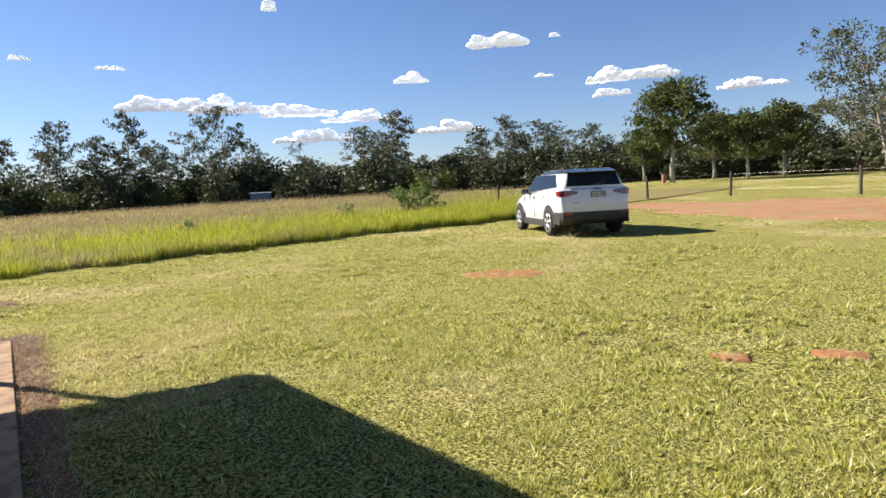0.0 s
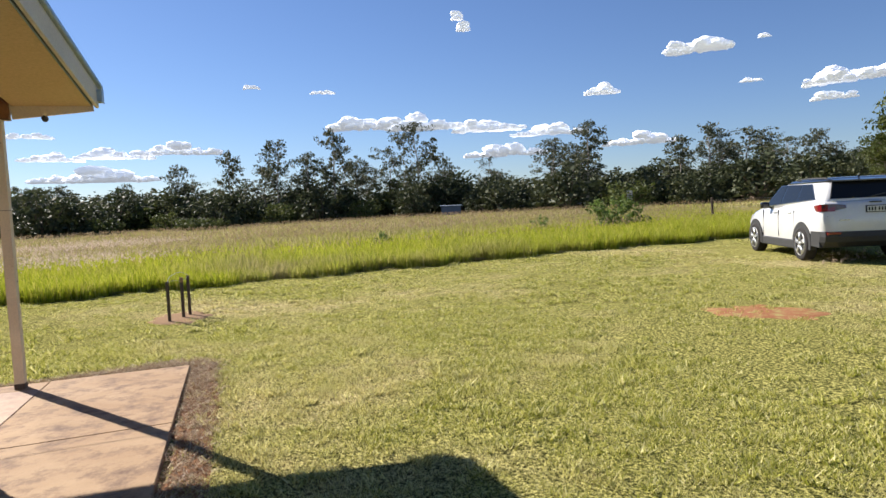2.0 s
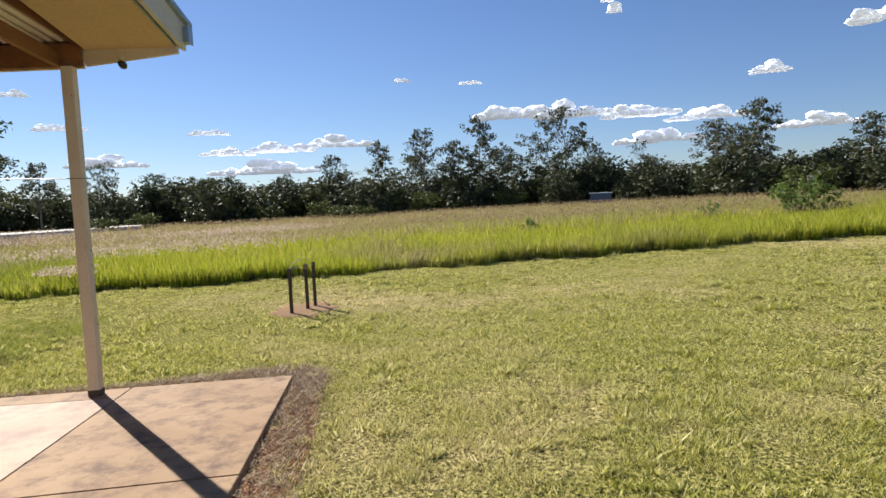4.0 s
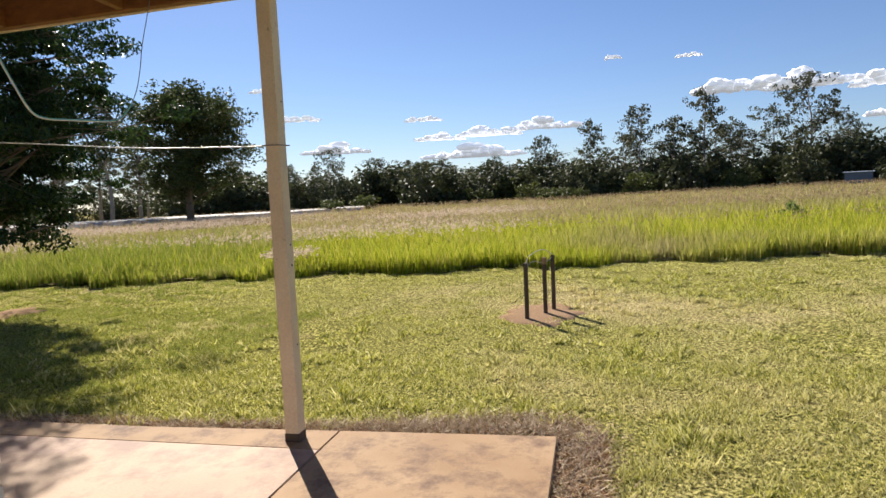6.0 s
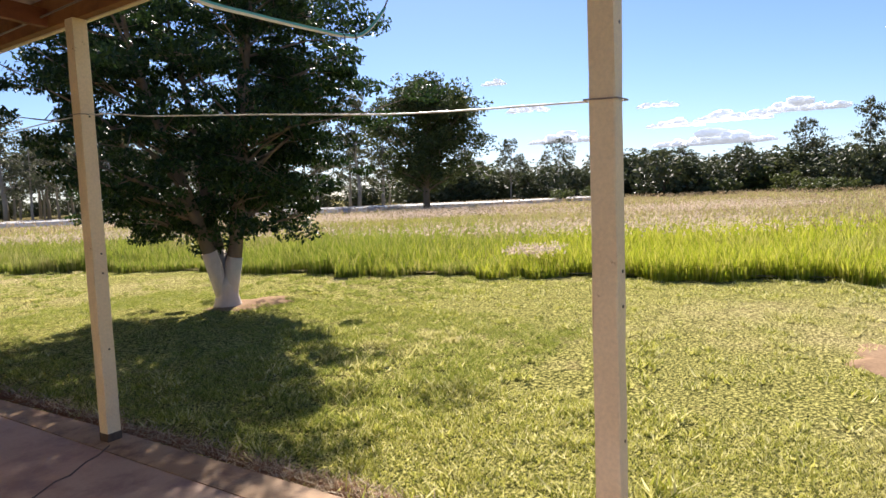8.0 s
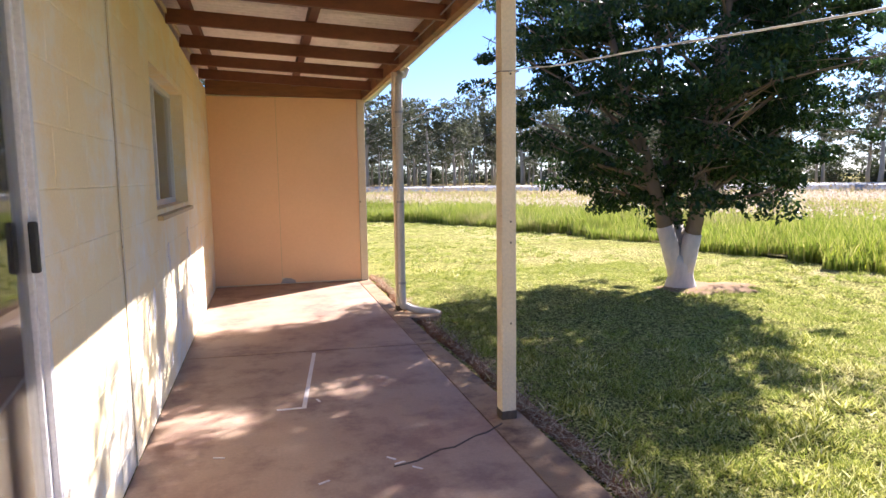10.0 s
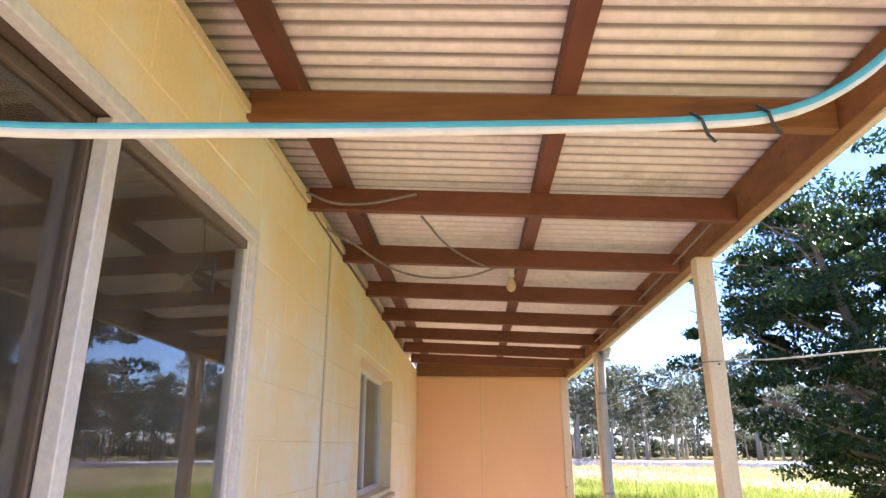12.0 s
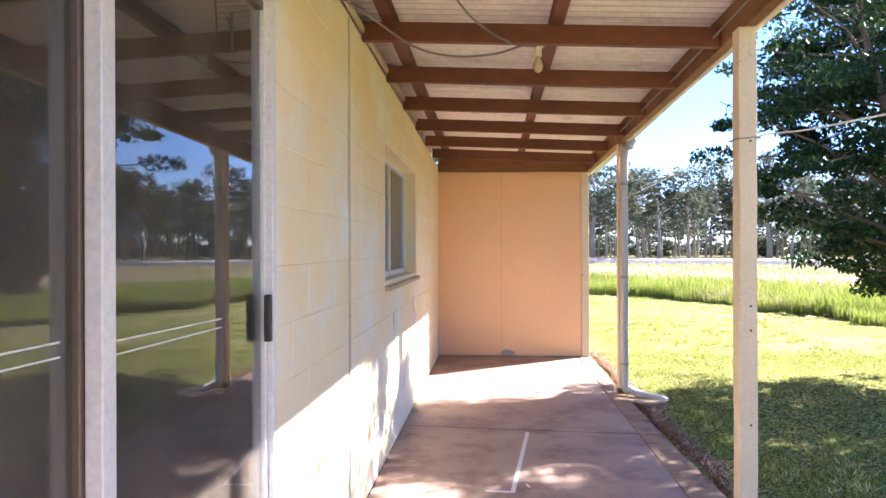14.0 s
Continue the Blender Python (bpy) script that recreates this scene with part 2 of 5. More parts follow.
M_GROUND = ground_material()
M_FIELD = surface("field floor, dry and green", (0.19, 0.17, 0.065), (0.25, 0.20, 0.10), 8, 0.12, 0.95, 0.5, 0.05)
M_DIRT = surface("red bare earth", (0.27, 0.115, 0.06), (0.34, 0.165, 0.092), 30, 2.5, 0.95, 0.5, 0.01, stain=(0.33, 0.27, 0.11), stain_at=(0.50, 0.60))
M_DRIVE = surface("dusty driveway earth", (0.30, 0.145, 0.085), (0.40, 0.215, 0.135), 30, 0.9, 0.95, 0.6, 0.02, stain=(0.27, 0.23, 0.10), stain_at=(0.49, 0.60))
M_PALEDIRT = surface("pale sandy earth", (0.27, 0.175, 0.11), (0.33, 0.225, 0.145), 40, 3, 0.95, 0.5, 0.01)
M_MULCH = surface("dark soil and dead grass", (0.19, 0.092, 0.052), (0.28, 0.15, 0.085), 45, 5, 0.95, 0.8, 0.02, stain=(0.30, 0.24, 0.16), stain_at=(0.5, 0.62))
M_THATCH = leafy("dead grass litter", [(0.18, 0.09, 0.05), (0.34, 0.21, 0.12), (0.50, 0.38, 0.25), (0.60, 0.50, 0.34), (0.14, 0.065, 0.04)], 0.2)
M_ROAD = surface("pale sealed road", (0.42, 0.41, 0.40), (0.36, 0.35, 0.34), 20, 0.5, 0.8, 0.1)


def door_glass():
    m, nt, b = nodes_of("tinted door glass")
    tr = nt.nodes.new("ShaderNodeBsdfTransparent")
    tr.inputs[0].default_value = (0.80, 0.79, 0.76, 1)
    gl = nt.nodes.new("ShaderNodeBsdfGlossy")
    gl.inputs["Roughness"].default_value = 0.005
    gl.inputs["Color"].default_value = (0.9, 0.9, 0.9, 1)
    fr = nt.nodes.new("ShaderNodeFresnel")
    fr.inputs["IOR"].default_value = 1.8
    mx = nt.nodes.new("ShaderNodeMixShader")
    dust = nt.nodes.new("ShaderNodeBsdfDiffuse")                # a film of dust on the panes
    dust.inputs[0].default_value = (0.80, 0.66, 0.50, 1)
    film = ramp(nt, noise_node(nt, coords(nt, (1, 1, 0.35)), 5.0, 5), [(0.35, (0.022, 0.022, 0.022)), (0.7, (0.06, 0.06, 0.06))])
    dm = nt.nodes.new("ShaderNodeMixShader")
    for a, c in ((fr.outputs[0], mx.inputs[0]), (tr.outputs[0], mx.inputs[1]), (gl.outputs[0], mx.inputs[2]), (film, dm.inputs[0]), (mx.outputs[0], dm.inputs[1]), (dust.outputs[0], dm.inputs[2]), (dm.outputs[0], nt.nodes["Material Output"].inputs["Surface"])):
        nt.links.new(a, c)
    return m


M_TINT = door_glass()

# ---- building tools ----
def mesh_of(name, verts, faces, mat, smooth=False):
    me = bpy.data.meshes.new(name)
    me.from_pydata([tuple(v) for v in verts], [], faces)
    me.materials.append(mat)
    if smooth:
        me.polygons.foreach_set("use_smooth", [True] * len(me.polygons))
    me.update()
    return me


def part(name, bm, material, parent=None, label="", smooth=False):
    """Link a bmesh as one mesh object, under a thing or a part if given."""
    me = bpy.data.meshes.new(name)
    bmesh.ops.recalc_face_normals(bm, faces=bm.faces)
    bm.to_mesh(me)
    bm.free()
    me.materials.append(material)
    if smooth:
        me.polygons.foreach_set("use_smooth", [True] * len(me.polygons))
    ob = new(name, me)
    if parent:
        ob.parent = parent
    if label:
        ob["label"] = label
    return ob


def put(name, me, parent=None, m=None, label=""):
    ob = new(name, me)
    if parent:
        ob.parent = parent
    if m is not None:
        ob.matrix_basis = m
    if label:
        ob["label"] = label
    return ob


def thing(name, at=(0, 0, 0), yaw=0, **tags):
    ob = new(name)
    ob.empty_display_size = 0.2
    ob.matrix_basis = pose(*at, 0, 0, yaw)
    return tagged(ob, **tags)


def add_box(bm, lo, hi, bevel=0.0, m=None):
    vs = bmesh.ops.create_cube(bm, size=1.0)["verts"]
    lo, hi = Vector(lo), Vector(hi)
    for v in vs:
        v.co = Vector([(lo[i] + hi[i]) / 2 + v.co[i] * (hi[i] - lo[i]) for i in range(3)])
    if bevel:
        es = list({e for v in vs for e in v.link_edges})
        got = bmesh.ops.bevel(bm, geom=es, offset=bevel, segments=2, affect="EDGES", profile=0.5)
        vs = got["verts"]
    if m is not None:
        bmesh.ops.transform(bm, matrix=m, verts=list({v for v in vs if v.is_valid}))
    return bm


def box(lo, hi, bevel=0.0):
    return add_box(bmesh.new(), lo, hi, bevel)


def prism(outline, axis, a, b):
    """A solid from an outline of 2D points, pushed along x, y or z from a to b (one number or a function of the point)."""
    bm = bmesh.new()
    fa = a if callable(a) else lambda p: a
    fb = b if callable(b) else lambda p: b
    mk = {"x": lambda p, d: (d, p[0], p[1]), "y": lambda p, d: (p[0], d, p[1]), "z": lambda p, d: (p[0], p[1], d)}[axis]
    lo = [bm.verts.new(mk(p, fa(p))) for p in outline]
    hi = [bm.verts.new(mk(p, fb(p))) for p in outline]
    bm.faces.new(lo)
    bm.faces.new(hi[::-1])
    n = len(outline)
    for i in range(n):
        bm.faces.new((lo[i], hi[i], hi[(i + 1) % n], lo[(i + 1) % n]))
    return bm


def beam_between(p, q, w, h, bevel=0.004, up=(0, 0, 1)):
    """A rectangular bar from p to q, w wide and h high."""
    p, q = Vector(p), Vector(q)
    d = (q - p).normalized()
    side = d.cross(Vector(up)).normalized()
    top = side.cross(d)
    bm = box((-w / 2, 0, -h / 2), (w / 2, (q - p).length, h / 2), bevel)
    m = Matrix((side, d, top)).transposed().to_4x4()
    m.translation = p
    bmesh.ops.transform(bm, matrix=m, verts=bm.verts)
    return bm


def tube(points, radii, sides=8, bm=None, cap=True):
    bm = bm or bmesh.new()
    pts = [Vector(p) for p in points]
    rings = []
    if not hasattr(radii, "__len__"):
        radii = [radii] * len(pts)
    ref = Vector((0.31, 0.2, 0.93))
    for i, p in enumerate(pts):
        d = (pts[min(i + 1, len(pts) - 1)] - pts[max(i - 1, 0)]).normalized()
        a = d.cross(ref)
        if a.length < 0.1:
            a = d.cross(Vector((1, 0, 0)))
        a.normalize()
        c = d.cross(a)
        rings.append([bm.verts.new(p + radii[i] * (math.cos(t) * a + math.sin(t) * c)) for t in (2 * math.pi * k / sides for k in range(sides))])
    for r, s in zip(rings, rings[1:]):
        for k in range(sides):
            bm.faces.new((r[k], r[(k + 1) % sides], s[(k + 1) % sides], s[k]))
    if cap:
        bm.faces.new(rings[0][::-1])
        bm.faces.new(rings[-1])
    return bm


def smooth_path(pts, n=6):
    """Catmull-Rom points through the given ones."""
    P = [Vector(p) for p in pts]
    P = [2 * P[0] - P[1], *P, 2 * P[-1] - P[-2]]
    out = []
    for i in range(1, len(P) - 2):
        for k in range(n):
            t = k / n
            a, b, c, d = P[i - 1], P[i], P[i + 1], P[i + 2]
            out.append(0.5 * (2 * b + (c - a) * t + (2 * a - 5 * b + 4 * c - d) * t * t + (3 * b - a - 3 * c + d) * t ** 3))
    return out + [P[-2]]


def big_mesh(name, co, faces, mat):
    """A mesh from arrays: co (n, 3), faces (m, 3 or 4)."""
    me = bpy.data.meshes.new(name)
    k = faces.shape[1]
    me.vertices.add(len(co))
    me.vertices.foreach_set("co", np.asarray(co, dtype=np.float32).ravel())
    me.loops.add(faces.size)
    me.loops.foreach_set("vertex_index", np.asarray(faces, dtype=np.int32).ravel())
    me.polygons.add(len(faces))
    me.polygons.foreach_set("loop_start", np.arange(0, faces.size, k, dtype=np.int32))
    me.materials.append(mat)
    me.update(calc_edges=True)
    return me


RNG = np.random.default_rng(7)


def blades(name, base, height, width, lean, mat, segs=1):
    """Grass: one tapering bent blade at each base point."""
    n = len(base)
    ang, bend = RNG.uniform(0, 2 * np.pi, n), RNG.uniform(0, 2 * np.pi, n)
    side = np.c_[np.cos(ang), np.sin(ang), np.zeros(n)] * (width / 2)[:, None]
    tilt = np.c_[np.cos(bend), np.sin(bend), np.zeros(n)] * (height * lean * RNG.uniform(0.2, 1, n))[:, None]
    up = np.c_[np.zeros((n, 2)), height]
    rows = []
    for s in range(segs):
        f = s / segs
        mid = base + up * f + tilt * f * f
        rows += [mid - side * (1 - 0.6 * f), mid + side * (1 - 0.6 * f)]
    rows.append(base + up * (1 - 0.15 * lean) + tilt)
    k = len(rows)
    co = np.stack(rows, 1).reshape(-1, 3)
    tri = []
    for s in range(segs - 1):
        a = 2 * s
        tri += [(a, a + 1, a + 3), (a, a + 3, a + 2)]
    tri.append((k - 3, k - 2, k - 1))
    faces = (np.arange(n)[:, None, None] * k + np.array(tri)[None]).reshape(-1, 3)
    return big_mesh(name, co, faces, mat)


def leaf_cloud(centres, radii, per, size, flat=0.8, droop=0.0):
    """Leaf quads scattered round cluster centres; returns co, faces."""
    c = np.repeat(np.asarray(centres), per, 0)
    r = np.repeat(np.asarray(radii), per)
    n = len(c)
    d = RNG.normal(size=(n, 3))
    d /= np.linalg.norm(d, axis=1)[:, None]
    p = c + d * (r * RNG.uniform(0.25, 1, n) ** 0.6)[:, None] * np.array((1, 1, flat))
    a = RNG.normal(size=(n, 3))
    a[:, 2] -= droop
    a /= np.linalg.norm(a, axis=1)[:, None]
    b = np.cross(a, RNG.normal(size=(n, 3)))
    b /= np.linalg.norm(b, axis=1)[:, None]
    s = size * RNG.uniform(0.6, 1.3, n)
    a, b = a * s[:, None], b * (s * 0.42)[:, None]
    co = np.stack([p - a * 0.9, p + b - a * 0.1, p + a, p - b - a * 0.1], 1).reshape(-1, 3)
    return co, np.arange(n * 4).reshape(-1, 4)


def ground_z(x, y):
    """Height of the ground: level by the house, rising gently past the car."""
    return -0.05 + 0.012 * np.clip(-np.asarray(y, float) - 2.0, 0, 60) + 0 * np.asarray(x, float)


def field_edge(y):
    """Where the mown lawn ends and the tall grass begins."""
    ys = np.array([-40, -17, -9, -7, -4, -1, 2, 5, 6.9, 8.5, 12.9, 15.2, 18.4, 21, 27, 40])
    xs = np.array([16, 11.4, 11.2, 11.1, 10.8, 10.4, 10.0, 9.4, 9.0, 8.7, 7.9, 7.2, 6.1, 4.3, -2, -40])
    return np.interp(y, ys, xs)

# ---- the house ----
FALL = -0.015                       # the old verandah roof falls a little towards its far end


def zr(z, y):
    return z + FALL * y


def roof_z(x, y):
    return zr(2.68 + 0.047 * (1.95 - x), y)


Y0, Y1, YEND = 0.475, 12.0, 8.84     # house corner, back of the house, end of the verandah
T = 0.20
DOOR = (0.62, 2.50, 0.02, 2.22)
WIN = (4.66, 6.34, 1.18, 2.09)
wall = tagged(new("wall_verandah"), "cream and yellow painted concrete block wall", "wall", kind="structure")


def wall_piece(y0, y1, z0, z1, name="wall_section"):
    bm = prism([(y0, z0), (y1, z0), (y1, z1 if z1 else zr(2.615, y1)), (y0, z1 if z1 else zr(2.615, y0))], "x", -T, -0.0042)
    return part(name, bm, M_WALL, wall)


wall_piece(DOOR[0], DOOR[1], DOOR[3], None)
wall_piece(DOOR[0], DOOR[1], -0.05, DOOR[2])
wall_piece(DOOR[1], WIN[0], 0, None)
wall_piece(WIN[0], WIN[1], 0, WIN[2])
wall_piece(WIN[0], WIN[1], WIN[3], None)
wall_piece(WIN[1], Y1, 0, None)
cj = part("control_joint", box((0.0, 3.575, 0.0), (0.005, 3.605, 2.55), 0.002), M_CREAM, wall, "vertical joint cover strip")

wall_g = tagged(new("wall_gable"), "off-white painted block end wall with chipped corner", "wall", kind="structure")


def gable_wall():
    """End wall with a ragged, chipped edge at the outer corner."""
    rnd = random.Random(4)
    edge = [(0.0, 0.0)]
    z = 0.0
    while z < 2.6:
        z += rnd.uniform(0.05, 0.16)
        chip = rnd.random() < 0.3
        edge.append((0.0, z))
        if chip:
            d = rnd.uniform(0.012, 0.035)
            edge += [(-d, z + 0.012), (-d * rnd.uniform(0.7, 1.2), z + 0.05), (0.0, z + 0.07)]
            z += 0.07
    edge = [e for e in edge if e[1] < 2.56] + [(0.0, 2.62)]
    out = edge + [(-5.0, 3.35), (-10.0, 2.75), (-10.0, 0.0)]
    return prism(out, "y", Y0, DOOR[0])


part("wall_section", gable_wall(), M_WALL_END, wall_g)
for nm, lo, hi in (("wall_back", (-10.0, Y1, 0), (0, Y1 + 0.2, 2.7)), ("wall_west", (-10.2, Y0, 0), (-10.0, Y1 + 0.2, 2.7))):
    tagged(part(nm, box(lo, hi), M_WALL_END), "plain off-white painted block wall", "wall", kind="structure")

# sheet wall that closes the far end of the verandah
endw = tagged(new("wall_end"), "peach painted fibre sheet partition wall", "wall", kind="structure")
for x0, x1 in ((0.0, 0.818), (0.822, 1.843)):
    bm = prism([(x0, 0.02), (x1, 0.02), (x1, 2.385), (x0, 2.385)], "y", YEND, YEND + 0.02) if x0 == 0 else prism(
        [(x0 + 0.16, 0.02), (x1, 0.02), (x1, 2.385), (x0, 2.385), (x0, 0.09), (x0 + 0.05, 0.085), (x0 + 0.11, 0.06)], "y", YEND, YEND + 0.02)
    part("sheet", bm, M_SHEET, endw)
part("frame", box((0.0, YEND + 0.021, 0.0), (1.845, YEND + 0.10, 2.62)), M_CREAM, endw)
part("corner_post", box((1.846, YEND - 0.02, 0.0), (1.94, YEND + 0.11, 2.40), 0.004), M_CREAM, endw)
part("cover_strip", box((0.8165, YEND - 0.004, 0.10), (0.8225, YEND - 0.001, 2.39)), M_SOFFIT, endw, "thin tan joint strip")
part("broken_corner", prism([(0.80, 0.012), (0.99, 0.012), (0.985, 0.045), (0.93, 0.075), (0.86, 0.082), (0.82, 0.065)], "y", YEND - 0.003, YEND - 0.001), M_ALU_GREY, endw, "broken grey corner at the foot of the sheet")

# slab: the verandah floor in bays, with joints, and the path round the corner
slab = tagged(new("floor_verandah"), "worn reddish painted concrete verandah floor", "floor", kind="structure")
part("base", prism([(-10.1, -0.80), (2.05, -0.80), (1.93, 5.4), (1.90, 9.5), (0.0, 9.5), (0.0, 0.5), (-10.1, 0.5)], "z", -0.25, -0.03), M_MULCH, slab, "dark joint base")
BAYS = [([(0.0, 0.41), (1.7935, 0.395), (1.7935, 5.35), (0.0, 5.475)], M_CONCRETE), ([(0.0, 5.492), (1.7935, 5.367), (1.7935, 8.95), (0.0, 8.95)], M_CONCRETE),
        ([(1.795, 0.395), (2.075, 0.39), (2.02, 1.6), (2.015, 3.8), (1.97, 5.335), (1.795, 5.35)], M_CONC_PALE), ([(1.795, 5.366), (1.97, 5.352), (1.955, 7.2), (1.965, 9.6), (1.795, 9.6)], M_CONC_PALE),
        ([(0.165, -0.865), (2.118, -0.87), (2.076, 0.386), (0.08, 0.402)], M_CONC_PALE), ([(-3.4, -0.865), (0.155, -0.865), (0.07, 0.40), (-0.003, 0.40), (-0.003, 0.473), (-3.4, 0.473)], M_CONC_PALE),
        ([(-10.2, -0.865), (-3.412, -0.865), (-3.412, 0.473), (-10.2, 0.473)], M_CONC_PALE)]
for out, mt in BAYS:
    bm = prism(out, "z", -0.20, 0.0)
    bmesh.ops.bevel(bm, geom=[e for e in bm.edges if all(v.co.z > -0.01 for v in e.verts)], offset=0.004, segments=2, affect="EDGES")
    part("bay", bm, mt, slab)
part("painted_mark", prism([(0.806, 4.155), (0.832, 4.155), (0.980, 5.352), (0.952, 5.352)], "z", 0.0, 0.0025), M_PAINTMARK, slab)
part("painted_mark", prism([(0.66, 4.135), (0.832, 4.130), (0.832, 4.153), (0.66, 4.158)], "z", 0.0, 0.0025), M_PAINTMARK, slab)
CRACK = [(1.86, 3.56), (1.74, 3.47), (1.66, 3.44), (1.52, 3.34), (1.44, 3.33), (1.30, 3.24), (1.18, 3.21)]
part("crack", prism([(x, y + 0.007) for x, y in CRACK] + [(x, y - 0.006 - 0.003 * (k % 2)) for k, (x, y) in reversed(list(enumerate(CRACK)))], "z", 0.0, 0.0015), M_STAKE, slab, "dark crack in the concrete")
rnd = random.Random(9)
for k in range(16):
    x, y, a = rnd.uniform(0.2, 1.6), rnd.uniform(2.4, 4.4), rnd.uniform(0, 3.1)
    part("paint_fleck", prism([(x + 0.03 * math.cos(a) * u - 0.008 * math.sin(a) * w, y + 0.03 * math.sin(a) * u + 0.008 * math.cos(a) * w) for u, w in ((-1, -1), (1, -0.6), (0.8, 1), (-0.9, 0.7))], "z", 0.0, 0.0022), M_PAINTMARK, slab)

# sliding glass door
sd = tagged(new("door_1"), "closed sliding glass door in a white aluminium frame", "door", kind="structure")
dy0, dy1, dz0, dz1 = DOOR
for nm, lo, hi, mt in (("jamb", (-0.13, dy1 - 0.03, dz0), (0.004, dy1, dz1), M_ALU), ("jamb", (-0.13, dy0, dz0), (0.012, dy0 + 0.045, dz1), M_ALU),
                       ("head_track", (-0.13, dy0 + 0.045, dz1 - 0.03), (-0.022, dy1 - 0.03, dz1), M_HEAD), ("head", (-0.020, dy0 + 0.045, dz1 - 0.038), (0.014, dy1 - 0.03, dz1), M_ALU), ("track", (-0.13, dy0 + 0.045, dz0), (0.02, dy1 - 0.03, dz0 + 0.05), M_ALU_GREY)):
    part(nm, box(lo, hi, 0.004), mt, sd)
for k, (a, b, xg) in enumerate(((dy0 + 0.045, 1.605, -0.072), (1.595, dy1 - 0.03, -0.034))):
    leaf = part("sash", box((xg - 0.018, a, dz0 + 0.055), (xg + 0.018, a + 0.045, dz1 - 0.035), 0.003), M_ALU, sd, "white aluminium sliding sash")
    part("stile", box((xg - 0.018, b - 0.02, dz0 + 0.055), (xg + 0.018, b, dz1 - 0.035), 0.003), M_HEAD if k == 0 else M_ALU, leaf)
    part("rail", box((xg - 0.016, a + 0.045, dz0 + 0.055), (xg + 0.016, b - 0.02, dz0 + 0.13), 0.003), M_ALU, leaf)
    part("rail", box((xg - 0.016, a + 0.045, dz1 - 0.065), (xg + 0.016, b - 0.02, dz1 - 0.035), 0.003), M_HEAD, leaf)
    g = part("pane", box((xg - 0.003, a + 0.05, dz0 + 0.12), (xg + 0.003, b - 0.015, dz1 - 0.06)), M_TINT, leaf, "dark tinted glass pane")
    g.visible_shadow = False
part("inner_reveal", box((-0.215, dy1 - 0.05, dz0), (-0.132, dy1 - 0.004, dz1 - 0.03), 0.004), M_SOFFIT, sd, "tan painted inner reveal")
hd = part("handle", box((-0.015, dy1 - 0.072, 1.10), (0.010, dy1 - 0.052, 1.25), 0.006), M_DARK, sd, "black pull handle")
part("sticker", box((-0.0305, 2.22, 1.95), (-0.0295, 2.235, 2.06)), M_DARK, sd, "small dark sticker on the glass")
for k in range(5):
    a = (0.5, -0.5, 0.9, -0.9, 0.2)[k]
    part("sticker", beam_between((-0.030, 2.227, 1.97 + 0.02 * k), (-0.030, 2.227 + 0.03 * a, 1.985 + 0.02 * k), 0.001, 0.005, 0), M_DARK, sd)

# thin white lines laid on both panes
for (ya, za), (yb, zb) in (((1.2, 1.229), (1.55, 1.227)), ((1.66, 1.214), (2.15, 1.204)), ((1.2, 1.203), (1.55, 1.20)), ((1.66, 1.187), (2.15, 1.181))):
    xg = -0.068 if yb < 1.6 else -0.030
    part("tape_line", beam_between((xg, ya, za), (xg, yb, zb), 0.001, 0.0035, 0), M_CORD, sd, "thin white line across the glass")

# the window further along
wn1 = tagged(new("window_1"), "small sliding window in a deep painted reveal", "window", kind="structure")
wy0, wy1, wz0, wz1 = WIN
for lo, hi in (((-0.15, wy0, wz0), (-0.10, wy0 + 0.04, wz1)), ((-0.15, wy1 - 0.04, wz0), (-0.10, wy1, wz1)), ((-0.15, wy0 + 0.04, wz1 - 0.04), (-0.10, wy1 - 0.04, wz1)),
               ((-0.15, wy0 + 0.04, wz0), (-0.10, wy1 - 0.04, wz0 + 0.04)), ((-0.145, 5.48, wz0 + 0.04), (-0.105, 5.52, wz1 - 0.04))):
    part("window_frame", box(lo, hi, 0.003), M_ALU, wn1)
for a, b in ((wy0 + 0.04, 5.48), (5.52, wy1 - 0.04)):
    part("pane", box((-0.128, a, wz0 + 0.04), (-0.122, b, wz1 - 0.04)), M_TINT, wn1, "dark window glass").visible_shadow = False
part("window_sill", prism([(-0.15, wz0 - 0.005), (0.035, wz0 - 0.04), (0.035, wz0 - 0.065), (-0.15, wz0 - 0.06)], "y", wy0 - 0.02, wy1 + 0.05), M_SOFFIT, wn1, "sloping painted sill")

# room behind the glass
room = tagged(new("room"), "dim empty room behind the glass", "room", kind="structure")
for nm, lo, hi, mt in (("floor", (-4.5, 0.68, -0.04), (-0.21, 8.0, 0.0), M_ROOM_FLOOR), ("ceiling", (-4.5, 0.68, 2.42), (-0.21, 8.0, 2.46), M_ROOM),
                       ("inner_wall", (-4.6, 0.68, 0.0), (-4.5, 8.0, 2.42), M_ROOM), ("inner_wall", (-4.5, 7.4, 0.001), (-0.21, 7.5, 2.419), M_ROOM)):
    part(nm, box(lo, hi), mt, room)

# ---- verandah roof ----
roof = tagged(new("roof"), "low-pitched corrugated iron roof with timber framing", "roof", kind="structure")


